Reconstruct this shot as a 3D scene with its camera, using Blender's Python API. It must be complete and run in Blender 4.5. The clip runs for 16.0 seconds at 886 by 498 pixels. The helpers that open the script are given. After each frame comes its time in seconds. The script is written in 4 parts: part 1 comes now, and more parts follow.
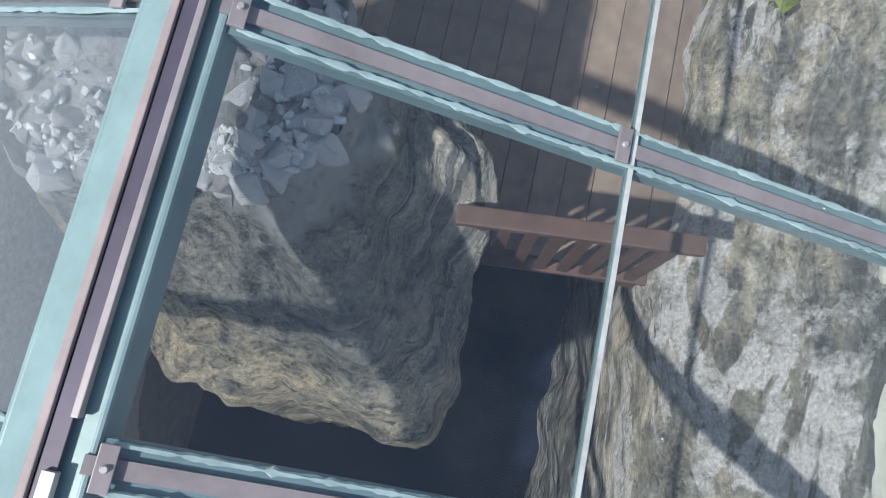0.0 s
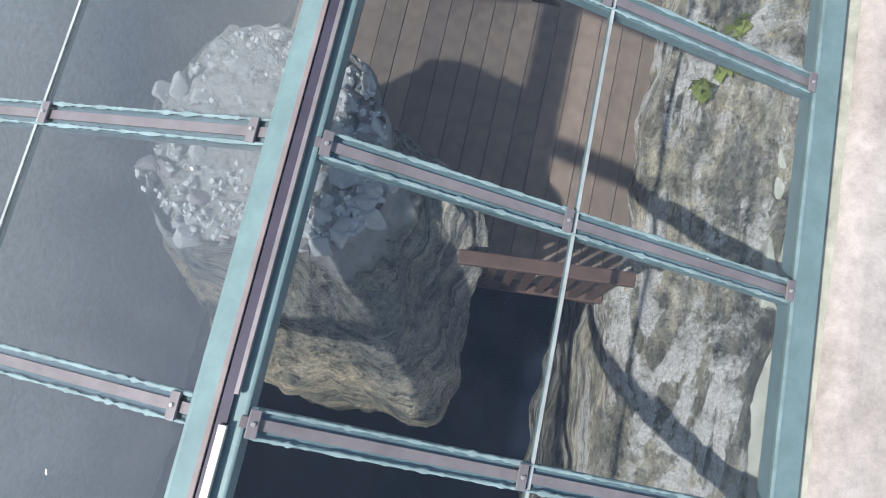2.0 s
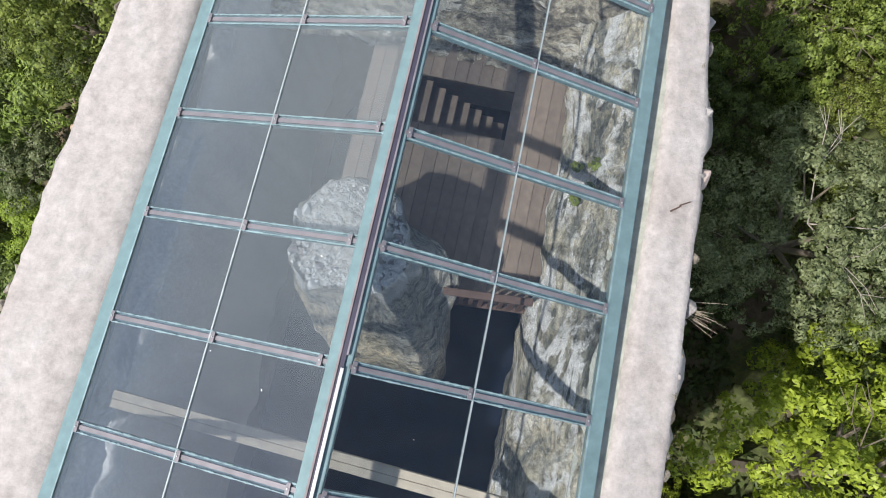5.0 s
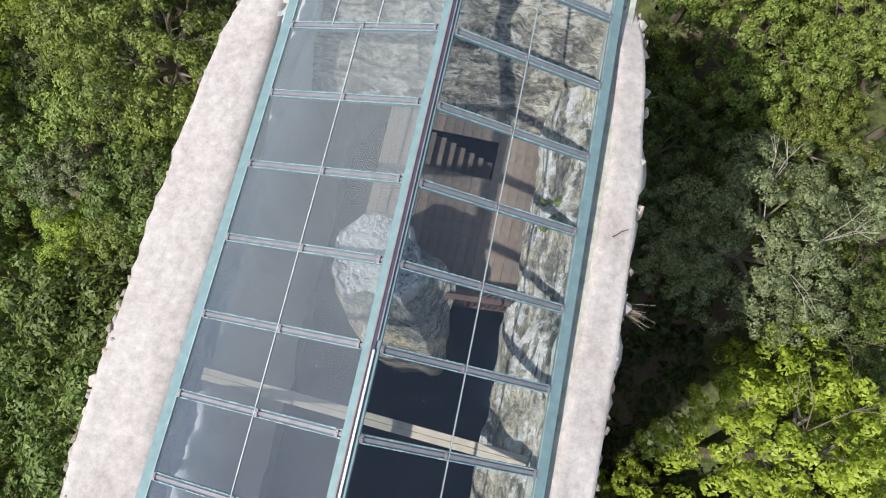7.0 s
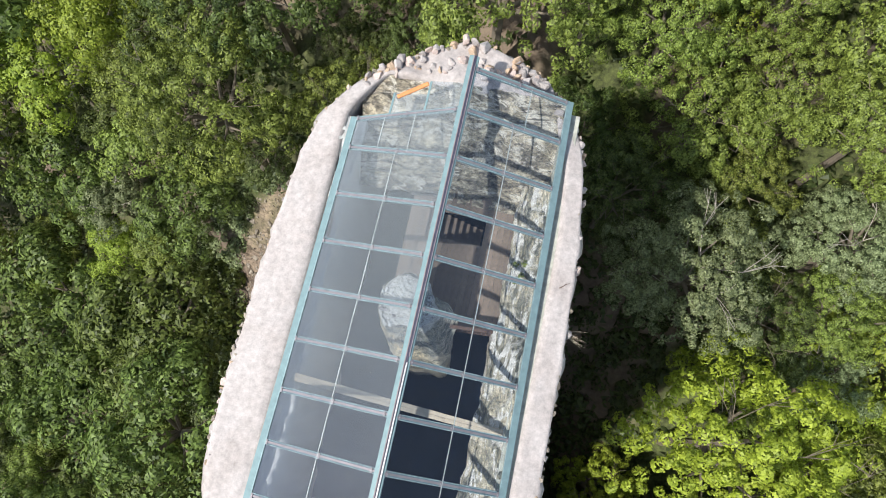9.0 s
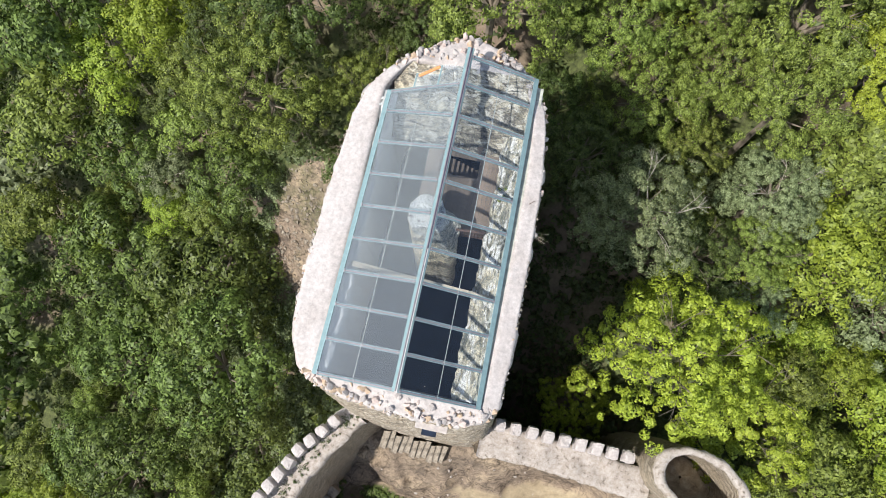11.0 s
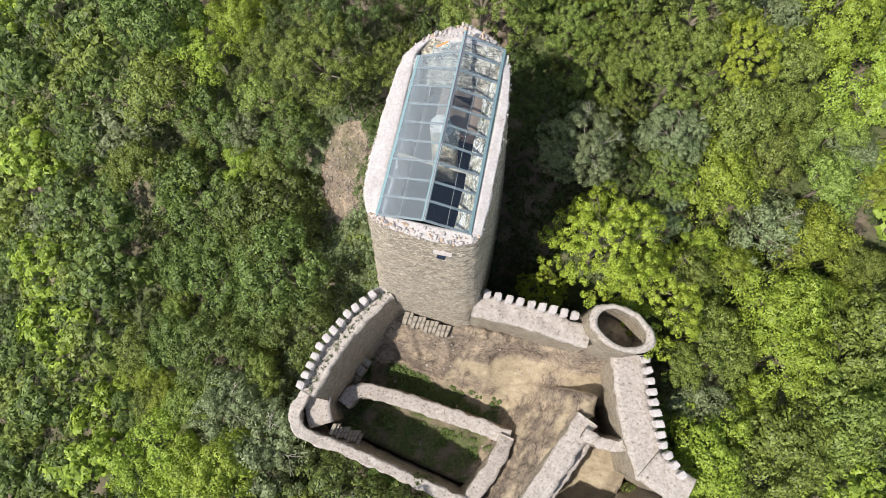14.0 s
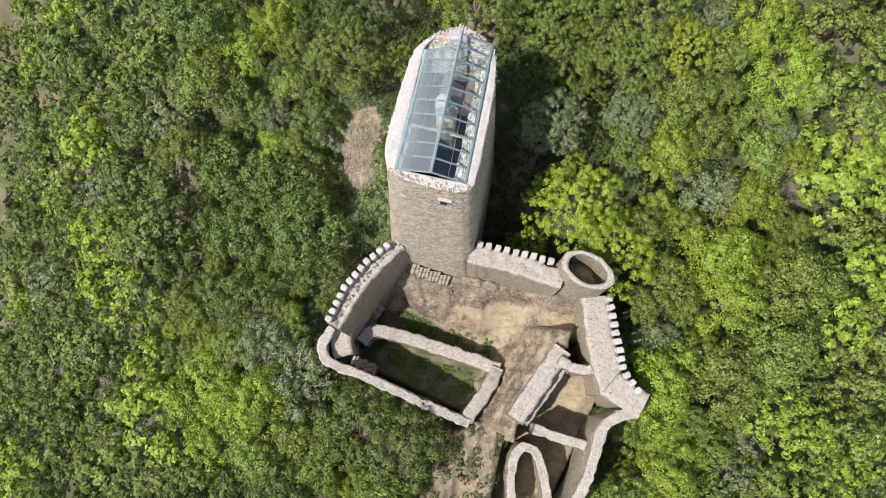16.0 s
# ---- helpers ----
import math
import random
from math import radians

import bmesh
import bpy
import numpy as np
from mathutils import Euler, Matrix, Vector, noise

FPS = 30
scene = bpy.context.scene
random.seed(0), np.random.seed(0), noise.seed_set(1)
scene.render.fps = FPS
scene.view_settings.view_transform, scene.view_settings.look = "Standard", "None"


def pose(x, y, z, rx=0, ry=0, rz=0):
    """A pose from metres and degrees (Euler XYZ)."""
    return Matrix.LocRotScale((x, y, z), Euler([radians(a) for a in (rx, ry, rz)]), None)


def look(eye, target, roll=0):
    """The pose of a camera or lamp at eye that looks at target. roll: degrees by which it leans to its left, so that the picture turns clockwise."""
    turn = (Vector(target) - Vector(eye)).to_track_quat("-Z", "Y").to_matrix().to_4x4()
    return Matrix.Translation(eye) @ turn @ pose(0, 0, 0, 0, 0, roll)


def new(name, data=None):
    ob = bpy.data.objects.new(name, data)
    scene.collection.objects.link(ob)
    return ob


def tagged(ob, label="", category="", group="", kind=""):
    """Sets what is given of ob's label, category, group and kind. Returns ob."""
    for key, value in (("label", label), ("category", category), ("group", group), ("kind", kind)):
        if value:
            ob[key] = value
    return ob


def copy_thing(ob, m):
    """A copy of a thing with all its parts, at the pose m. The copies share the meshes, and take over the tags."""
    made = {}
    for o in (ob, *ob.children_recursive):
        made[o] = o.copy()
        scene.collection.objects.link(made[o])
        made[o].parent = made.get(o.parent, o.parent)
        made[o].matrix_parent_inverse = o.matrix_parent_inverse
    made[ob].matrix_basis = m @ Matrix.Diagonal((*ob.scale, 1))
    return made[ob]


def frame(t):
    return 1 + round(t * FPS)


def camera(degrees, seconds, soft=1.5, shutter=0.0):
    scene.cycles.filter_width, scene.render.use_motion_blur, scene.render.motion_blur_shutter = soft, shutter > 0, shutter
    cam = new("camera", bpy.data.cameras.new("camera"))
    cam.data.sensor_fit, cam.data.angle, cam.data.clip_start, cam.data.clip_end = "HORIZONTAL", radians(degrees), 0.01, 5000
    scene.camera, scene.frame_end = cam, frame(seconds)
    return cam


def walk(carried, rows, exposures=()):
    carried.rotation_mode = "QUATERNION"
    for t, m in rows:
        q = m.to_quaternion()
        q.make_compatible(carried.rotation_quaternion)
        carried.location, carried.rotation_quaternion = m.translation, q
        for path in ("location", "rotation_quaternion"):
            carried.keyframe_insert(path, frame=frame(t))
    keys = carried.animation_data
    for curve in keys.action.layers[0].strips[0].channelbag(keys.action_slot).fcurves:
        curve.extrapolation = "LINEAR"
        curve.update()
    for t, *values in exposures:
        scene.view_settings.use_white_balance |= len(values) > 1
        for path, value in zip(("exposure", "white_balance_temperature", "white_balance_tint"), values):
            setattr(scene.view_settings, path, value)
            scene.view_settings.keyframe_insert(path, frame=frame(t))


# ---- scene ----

# ---- camera and its way ----
cam = camera(62, 16.0, soft=1.0)
PATH = [
    (0.0, 0.873, 3.922, 13.915, 11.550, 0.120, 12.240),
    (0.5, 0.866, 3.899, 14.170, 11.513, -0.020, 12.181),
    (1.0, 0.868, 3.887, 14.468, 11.541, 0.005, 12.354),
    (1.5, 0.869, 3.873, 14.785, 11.489, 0.234, 12.405),
    (2.0, 0.851, 3.859, 15.145, 11.479, 0.039, 12.374),
    (2.5, 0.861, 3.838, 15.577, 11.428, -0.028, 12.309),
    (3.0, 0.862, 3.796, 16.098, 11.567, -0.132, 12.287),
    (3.5, 0.883, 3.758, 16.685, 11.615, -0.129, 12.271),
    (4.0, 0.923, 3.699, 17.348, 11.606, -0.133, 12.205),
    (4.2, 0.935, 3.671, 17.632, 11.529, -0.120, 12.115),
    (6.3, 1.086, 3.187, 21.537, 11.618, -0.043, 12.479),
    (6.5, 1.085, 3.167, 21.696, 11.658, -0.050, 12.434),
    (7.0, 1.062, 3.099, 22.161, 11.675, -0.102, 12.334),
    (7.5, 1.043, 3.061, 22.995, 11.616, -0.078, 12.428),
    (8.0, 1.016, 2.988, 24.531, 11.610, -0.074, 12.376),
    (8.5, 0.982, 2.948, 26.487, 11.538, -0.078, 12.377),
    (8.7, 0.953, 2.962, 27.259, 11.636, -0.054, 12.432),
    (10.8, 1.317, -0.091, 35.573, 11.074, -0.040, 12.020),
    (11.0, 1.483, -0.932, 36.389, 10.961, -0.038, 12.084),
    (11.5, 1.853, -2.939, 38.595, 10.889, -0.015, 12.100),
    (12.0, 2.099, -4.603, 41.508, 10.895, -0.073, 12.125),
    (12.5, 2.376, -6.164, 44.481, 10.963, -0.027, 12.108),
    (13.0, 2.620, -7.573, 47.542, 10.945, -0.004, 12.169),
    (13.5, 2.895, -9.006, 50.667, 10.943, 0.015, 12.203),
    (14.0, 3.176, -10.553, 53.813, 11.002, 0.001, 12.250),
    (14.5, 3.406, -12.362, 57.026, 11.138, -0.073, 12.247),
    (15.0, 3.814, -14.072, 60.288, 11.187, -0.033, 12.220),
    (15.5, 4.152, -15.852, 63.560, 11.223, -0.059, 12.202),
    (16.0, 4.410, -17.599, 66.889, 11.264, -0.109, 12.200),
]
walk(cam, [(t, pose(*p)) for t, *p in PATH],
     [(0.0, 0.12), (1.0, 0.10), (3.0, -0.10), (4.2, -0.12), (7.5, -0.04), (8.5, 0.02), (11.0, 0.14), (16.0, 0.12)])

# ---- world and sun ----
SUN = Vector((-0.54, -0.48, 1.0)).normalized()
world = bpy.data.worlds.new("sky")
scene.world = world
world.use_nodes = True
wn, wl = world.node_tree.nodes, world.node_tree.links
wn.clear()
sky = wn.new("ShaderNodeTexSky")
sky.sky_type, sky.sun_disc = "NISHITA", False
sky.sun_elevation = math.asin(SUN.z)
sky.sun_rotation = math.atan2(SUN.x, SUN.y)
sky.air_density, sky.dust_density = 1.0, 1.0
coord = wn.new("ShaderNodeTexCoord")
cloud = wn.new("ShaderNodeTexNoise")
cloud.inputs["Scale"].default_value, cloud.inputs["Detail"].default_value = 2.2, 7
cramp = wn.new("ShaderNodeValToRGB")
cramp.color_ramp.elements[0].position, cramp.color_ramp.elements[1].position = 0.18, 0.50
cmix = wn.new("ShaderNodeMix")
cmix.data_type = "RGBA"
cmix.inputs[7].default_value = (9.2, 10.2, 10.9, 1)
wl.new(coord.outputs["Generated"], cloud.inputs["Vector"])
wl.new(cloud.outputs["Fac"], cramp.inputs["Fac"])
wl.new(sky.outputs["Color"], cmix.inputs[6])
# thin western cloud, placed to brighten the west panes' reflections; eastern sky is clear
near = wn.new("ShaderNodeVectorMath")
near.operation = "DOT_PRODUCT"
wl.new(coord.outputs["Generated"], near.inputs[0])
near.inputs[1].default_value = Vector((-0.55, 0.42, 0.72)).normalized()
mirrored_bank = wn.new("ShaderNodeMapRange")
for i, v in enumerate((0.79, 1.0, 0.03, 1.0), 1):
    mirrored_bank.inputs[i].default_value = v
wl.new(near.outputs["Value"], mirrored_bank.inputs[0])
thick = wn.new("ShaderNodeMath")
thick.operation = "MULTIPLY"
# unseen haze and low cloud, added all round the horizon as fill light
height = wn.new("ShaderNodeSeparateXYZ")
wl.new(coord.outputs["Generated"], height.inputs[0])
horizon_fill = wn.new("ShaderNodeMapRange")
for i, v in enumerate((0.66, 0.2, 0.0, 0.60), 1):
    horizon_fill.inputs[i].default_value = v
wl.new(height.outputs["Z"], horizon_fill.inputs[0])
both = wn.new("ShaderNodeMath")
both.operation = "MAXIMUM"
wl.new(mirrored_bank.outputs[0], both.inputs[0])
wl.new(horizon_fill.outputs[0], both.inputs[1])
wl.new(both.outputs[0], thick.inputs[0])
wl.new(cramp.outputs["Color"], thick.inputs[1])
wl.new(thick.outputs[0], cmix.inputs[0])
bg = wn.new("ShaderNodeBackground")
bg.inputs["Strength"].default_value = 0.118
wout = wn.new("ShaderNodeOutputWorld")
wl.new(cmix.outputs[2], bg.inputs["Color"])
wl.new(bg.outputs["Background"], wout.inputs["Surface"])

sun_data = bpy.data.lights.new("sun", "SUN")
sun_data.energy, sun_data.angle, sun_data.color = 5.0, radians(1.5), (1.0, 0.95, 0.88)
sun = new("sun", sun_data)
sun.matrix_world = look(SUN * 200, (0, 0, 0))

# ---- materials ----


def nodes_of(name, rough=0.85, metal=0.0):
    m = bpy.data.materials.new(name)
    m.use_nodes = True
    n, l = m.node_tree.nodes, m.node_tree.links
    b = n["Principled BSDF"]
    b.inputs["Roughness"].default_value, b.inputs["Metallic"].default_value = rough, metal
    return m, n, l, b


def ramp(n, l, source, stops):
    r = n.new("ShaderNodeValToRGB")
    els = r.color_ramp.elements
    while len(els) < len(stops):
        els.new(0.5)
    for e, (p, c) in zip(els, stops):
        e.position, e.color = p, (*c, 1)
    l.new(source, r.inputs["Fac"])
    return r.outputs["Color"]


def noise_tex(n, l, vec, scale, detail=6, rough=0.6, distort=0.0):
    t = n.new("ShaderNodeTexNoise")
    for k, v in (("Scale", scale), ("Detail", detail), ("Roughness", rough), ("Distortion", distort)):
        t.inputs[k].default_value = v
    l.new(vec, t.inputs["Vector"])
    return t.outputs["Fac"]


def mapped(n, l, scale=(1, 1, 1), rot=(0, 0, 0)):
    c = n.new("ShaderNodeTexCoord")
    m = n.new("ShaderNodeMapping")
    m.inputs["Scale"].default_value = scale
    m.inputs["Rotation"].default_value = rot
    l.new(c.outputs["Object"], m.inputs["Vector"])
    return m.outputs["Vector"]


def mixed(n, l, fac, a, b, mode="MIX"):
    m = n.new("ShaderNodeMix")
    m.data_type, m.blend_type = "RGBA", mode
    if hasattr(fac, "is_output"):
        l.new(fac, m.inputs[0])
    else:
        m.inputs[0].default_value = fac
    for i, v in ((6, a), (7, b)):
        if hasattr(v, "is_output"):
            l.new(v, m.inputs[i])
        else:
            m.inputs[i].default_value = (*v, 1)
    return m.outputs[2]


def bump(n, l, b, height, strength=0.5, distance=0.05):
    k = n.new("ShaderNodeBump")
    k.inputs["Strength"].default_value, k.inputs["Distance"].default_value = strength, distance
    l.new(height, k.inputs["Height"])
    l.new(k.outputs["Normal"], b.inputs["Normal"])


def stone_material(name, stops, patch, scale=1.0, squash=(1, 1, 1), rot=(0, 0, 0), patch_at=(0.52, 0.66), strength=0.8):
    """Rubble or rock: a wide tone, fine grain, patches of a second colour."""
    m, n, l, b = nodes_of(name, 0.9)
    v = mapped(n, l, squash, rot)
    wide = noise_tex(n, l, v, 1.3 * scale, 8, 0.7, 0.4)
    fine = noise_tex(n, l, v, 9 * scale, 8, 0.75)
    base = ramp(n, l, wide, stops)
    where = ramp(n, l, noise_tex(n, l, v, 0.55 * scale, 7, 0.7, 0.6), [(patch_at[0], (0, 0, 0)), (patch_at[1], (1, 1, 1))])
    base = mixed(n, l, where, base, patch)
    grain = ramp(n, l, fine, [(0.3, (0.55, 0.55, 0.55)), (0.65, (1.1, 1.1, 1.1))])
    l.new(mixed(n, l, 0.8, base, grain, "MULTIPLY"), b.inputs["Base Color"])
    bump(n, l, b, fine, strength, 0.06 / scale)
    return m


def veined_rock_material(name, squash, stops, vein, patch, wide=1.0, source="", topped=False):
    """Crumbly folded rock: mottled beds, pale wandering veins, darker patches; the beds may follow a mesh's own lines."""
    m, n, l, b = nodes_of(name, 0.9)
    v, o = mapped(n, l, squash, (0, 0, 0.25)), mapped(n, l)
    if source:
        at = n.new("ShaderNodeAttribute")
        at.attribute_name = source
        v = at.outputs["Vector"]
    beds = noise_tex(n, l, v, 1.9 * wide, 11, 0.72, 1.0 if source else 1.4)
    crumb = noise_tex(n, l, o, 14, 9, 0.8, 0.3)
    streak = noise_tex(n, l, v, 8.0 * wide, 9, 0.8, 0.7)
    fine = noise_tex(n, l, o, 60, 5, 0.75)
    base = ramp(n, l, beds, stops)
    where = ramp(n, l, noise_tex(n, l, o, 1.3, 7, 0.68, 1.0), [(0.45, (0, 0, 0)), (0.56, (1, 1, 1))])
    base = mixed(n, l, where, base, mixed(n, l, 1.0, base, patch, "MULTIPLY"))
    base = mixed(n, l, 0.9, base, ramp(n, l, streak, [(0.38, (0.30, 0.30, 0.30)), (0.48, (0.95, 0.95, 0.95)), (0.62, (1.35, 1.34, 1.30))]), "MULTIPLY")
    base = mixed(n, l, 0.8, base, ramp(n, l, crumb, [(0.38, (0.30, 0.30, 0.30)), (0.46, (0.97, 0.97, 0.97)), (0.60, (1.3, 1.29, 1.26))]), "MULTIPLY")
    line = ramp(n, l, noise_tex(n, l, v, 0.8 * wide, 9, 0.62, 2.0), [(0.44, (0, 0, 0)), (0.465, (1, 1, 1)), (0.515, (1, 1, 1)), (0.54, (0, 0, 0))])
    line = mixed(n, l, 1.0, line, ramp(n, l, noise_tex(n, l, o, 1.7, 7, 0.7), [(0.45, (0, 0, 0)), (0.54, (1, 1, 1))]), "MULTIPLY")
    base = mixed(n, l, line, base, mixed(n, l, 0.8, vein, ramp(n, l, crumb, [(0.37, (0.45, 0.45, 0.43)), (0.5, (1.0, 1.0, 1.0))]), "MULTIPLY"))
    base = mixed(n, l, 0.6, base, ramp(n, l, fine, [(0.38, (0.5, 0.5, 0.5)), (0.6, (1.25, 1.25, 1.25))]), "MULTIPLY")
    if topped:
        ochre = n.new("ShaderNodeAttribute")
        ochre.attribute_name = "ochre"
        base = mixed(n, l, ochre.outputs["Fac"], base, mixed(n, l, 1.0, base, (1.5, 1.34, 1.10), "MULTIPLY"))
        sep = n.new("ShaderNodeSeparateXYZ")
        l.new(v, sep.inputs[0])
        pale = ramp(n, l, crumb, [(0.36, (0.38, 0.36, 0.31)), (0.44, (0.80, 0.78, 0.72)), (0.58, (0.95, 0.94, 0.90))])
        base = mixed(n, l, sep.outputs[2], base, pale)
    l.new(base, b.inputs["Base Color"])
    both = n.new("ShaderNodeMath")
    both.operation = "MULTIPLY_ADD"
    both.inputs[1].default_value = 1.3
    l.new(streak, both.inputs[0])
    l.new(crumb, both.inputs[2])
    bump(n, l, b, both.outputs[0], 1.0, 0.05)
    return m


def plain_material(name, colour, rough=0.6, metal=0.0, vary=0.25, scale=6.0, relief=0.1):
    m, n, l, b = nodes_of(name, rough, metal)
    v = mapped(n, l)
    f = noise_tex(n, l, v, scale, 8, 0.65)
    lo, hi = [c * (1 - vary) for c in colour], [min(1, c * (1 + vary)) for c in colour]
    l.new(ramp(n, l, f, [(0.3, lo), (0.7, hi)]), b.inputs["Base Color"])
    if relief:
        bump(n, l, b, f, relief, 0.01)
    return m


def masonry_material(name, stops, patch, lime=(0.70, 0.64, 0.58)):
    """Coursed rubble masonry: flat stones in wavering beds with dark joints."""
    m, n, l, b = nodes_of(name, 0.92)
    v = mapped(n, l, (1, 1, 3.2))
    warp = n.new("ShaderNodeTexNoise")
    warp.inputs["Scale"].default_value = 0.8
    l.new(v, warp.inputs["Vector"])
    add = n.new("ShaderNodeVectorMath")
    add.operation = "MULTIPLY_ADD"
    l.new(warp.outputs["Color"], add.inputs[0])
    add.inputs[1].default_value = (0.5, 0.5, 0.8)
    l.new(v, add.inputs[2])
    cells = n.new("ShaderNodeTexVoronoi")
    cells.inputs["Scale"].default_value = 3.2
    l.new(add.outputs[0], cells.inputs["Vector"])
    edge = n.new("ShaderNodeTexVoronoi")
    edge.feature = "DISTANCE_TO_EDGE"
    edge.inputs["Scale"].default_value = 3.2
    l.new(add.outputs[0], edge.inputs["Vector"])
    tone = n.new("ShaderNodeSeparateColor")
    l.new(cells.outputs["Color"], tone.inputs[0])
    base = ramp(n, l, tone.outputs[0], stops)
    where = ramp(n, l, noise_tex(n, l, v, 0.35, 7, 0.7, 0.5), [(0.5, (0, 0, 0)), (0.7, (1, 1, 1))])
    base = mixed(n, l, where, base, patch)
    streak = noise_tex(n, l, mapped(n, l, (0.55, 0.55, 6.0)), 1.6, 9, 0.78, 0.7)
    base = mixed(n, l, 0.85, base, ramp(n, l, streak, [(0.36, (0.42, 0.39, 0.36)), (0.46, (0.93, 0.92, 0.90)), (0.62, (1.25, 1.24, 1.22))]), "MULTIPLY")
    pale = ramp(n, l, noise_tex(n, l, mapped(n, l, (0.8, 0.8, 2.0)), 0.5, 8, 0.75, 0.6), [(0.56, (0, 0, 0)), (0.66, (0.7, 0.7, 0.7))])
    base = mixed(n, l, pale, base, lime)
    joint = ramp(n, l, edge.outputs["Distance"], [(0.0, (0.36, 0.33, 0.30)), (0.10, (1, 1, 1))])
    fine = noise_tex(n, l, v, 14, 6, 0.7)
    grain = ramp(n, l, fine, [(0.3, (0.6, 0.6, 0.6)), (0.7, (1.1, 1.1, 1.1))])
    base = mixed(n, l, 0.8, mixed(n, l, 1.0, base, joint, "MULTIPLY"), grain, "MULTIPLY")
    l.new(base, b.inputs["Base Color"])
    bump(n, l, b, edge.outputs["Distance"], 0.9, 0.12)
    return m


def leaf_material(name, dark, light):
    m, n, l, b = nodes_of(name, 0.55)
    g = n.new("ShaderNodeNewGeometry")
    o = n.new("ShaderNodeObjectInfo")
    col = ramp(n, l, g.outputs["Random Per Island"], [(0.0, dark), (1.0, light)])
    shift = n.new("ShaderNodeHueSaturation")
    mp = n.new("ShaderNodeMapRange")
    mp.inputs[3].default_value, mp.inputs[4].default_value = 0.488, 0.513
    l.new(o.outputs["Random"], mp.inputs[0])
    l.new(mp.outputs[0], shift.inputs["Hue"])
    mv = n.new("ShaderNodeMapRange")
    mv.inputs[3].default_value, mv.inputs[4].default_value = 0.8, 1.15
    l.new(o.outputs["Random"], mv.inputs[0])
    l.new(mv.outputs[0], shift.inputs["Value"])
    l.new(col, shift.inputs["Color"])
    l.new(shift.outputs["Color"], b.inputs["Base Color"])
    t = n.new("ShaderNodeBsdfTranslucent")
    l.new(shift.outputs["Color"], t.inputs["Color"])
    mx = n.new("ShaderNodeMixShader")
    mx.inputs[0].default_value = 0.3
    l.new(b.outputs[0], mx.inputs[1])
    l.new(t.outputs[0], mx.inputs[2])
    l.new(mx.outputs[0], n["Material Output"].inputs["Surface"])
    return m


def glass_material(name, tint, dust_top, mirror):
    m, n, l, b = nodes_of(name, 0.03)
    n.remove(b)
    clear = n.new("ShaderNodeBsdfTransparent")
    clear.inputs["Color"].default_value = (*tint, 1)
    gloss = n.new("ShaderNodeBsdfGlossy")
    gloss.inputs["Roughness"].default_value = 0.03
    dust = n.new("ShaderNodeBsdfDiffuse")
    dust.inputs["Color"].default_value = (0.55, 0.58, 0.6, 1)
    v = mapped(n, l)
    spots = ramp(n, l, noise_tex(n, l, v, 3.0, 9, 0.7), [(0.35, (0.002, 0.002, 0.002)), (0.8, (dust_top, dust_top, dust_top))])
    a = n.new("ShaderNodeMixShader")
    l.new(spots, a.inputs[0])
    l.new(clear.outputs[0], a.inputs[1])
    l.new(dust.outputs[0], a.inputs[2])
    lw = n.new("ShaderNodeLayerWeight")
    lw.inputs["Blend"].default_value = 0.5
    pw = n.new("ShaderNodeMath")
    pw.operation = "POWER"
    pw.inputs[1].default_value = 5.0
    l.new(lw.outputs["Facing"], pw.inputs[0])
    fr = n.new("ShaderNodeMath")
    fr.operation = "MULTIPLY_ADD"
    fr.inputs[1].default_value, fr.inputs[2].default_value = 0.95 - mirror, mirror
    l.new(pw.outputs[0], fr.inputs[0])
    c = n.new("ShaderNodeMixShader")
    l.new(fr.outputs[0], c.inputs[0])
    l.new(a.outputs[0], c.inputs[1])
    l.new(gloss.outputs[0], c.inputs[2])
    l.new(c.outputs[0], n["Material Output"].inputs["Surface"])
    return m


M_MORTAR = stone_material("lime_mortar", [(0.3, (0.475, 0.425, 0.405)), (0.5, (0.54, 0.495, 0.48)), (0.7, (0.575, 0.54, 0.53))], (0.49, 0.435, 0.405), 0.7, patch_at=(0.58, 0.78), strength=0.3)
M_WALL = masonry_material("coursed_rubble", [(0.0, (0.33, 0.285, 0.235)), (0.5, (0.54, 0.465, 0.37)), (1.0, (0.72, 0.65, 0.55))], (0.60, 0.49, 0.355), (0.60, 0.55, 0.50))
M_CURTAIN = masonry_material("brown_grey_rubble", [(0.0, (0.27, 0.225, 0.17)), (0.5, (0.42, 0.355, 0.27)), (1.0, (0.55, 0.485, 0.39))], (0.44, 0.36, 0.255), (0.50, 0.44, 0.37))
M_ROCK = veined_rock_material("banded_rock", (1.5, 0.5, 0.9), [(0.38, (0.20, 0.20, 0.175)), (0.45, (0.44, 0.43, 0.36)), (0.51, (0.66, 0.585, 0.43)), (0.60, (0.84, 0.785, 0.66))], (0.96, 0.94, 0.89), (0.46, 0.48, 0.48))
M_PILLAR = veined_rock_material("swirled_rock", (1, 1, 1), [(0.36, (0.24, 0.25, 0.24)), (0.46, (0.47, 0.465, 0.42)), (0.55, (0.64, 0.60, 0.50)), (0.64, (0.84, 0.77, 0.62))], (0.80, 0.76, 0.66), (0.72, 0.75, 0.78), 1.0, "beds", True)
M_PALE = plain_material("pale_broken_rock", (0.85, 0.83, 0.77), 0.9, 0, 0.30, 26, 1.0)
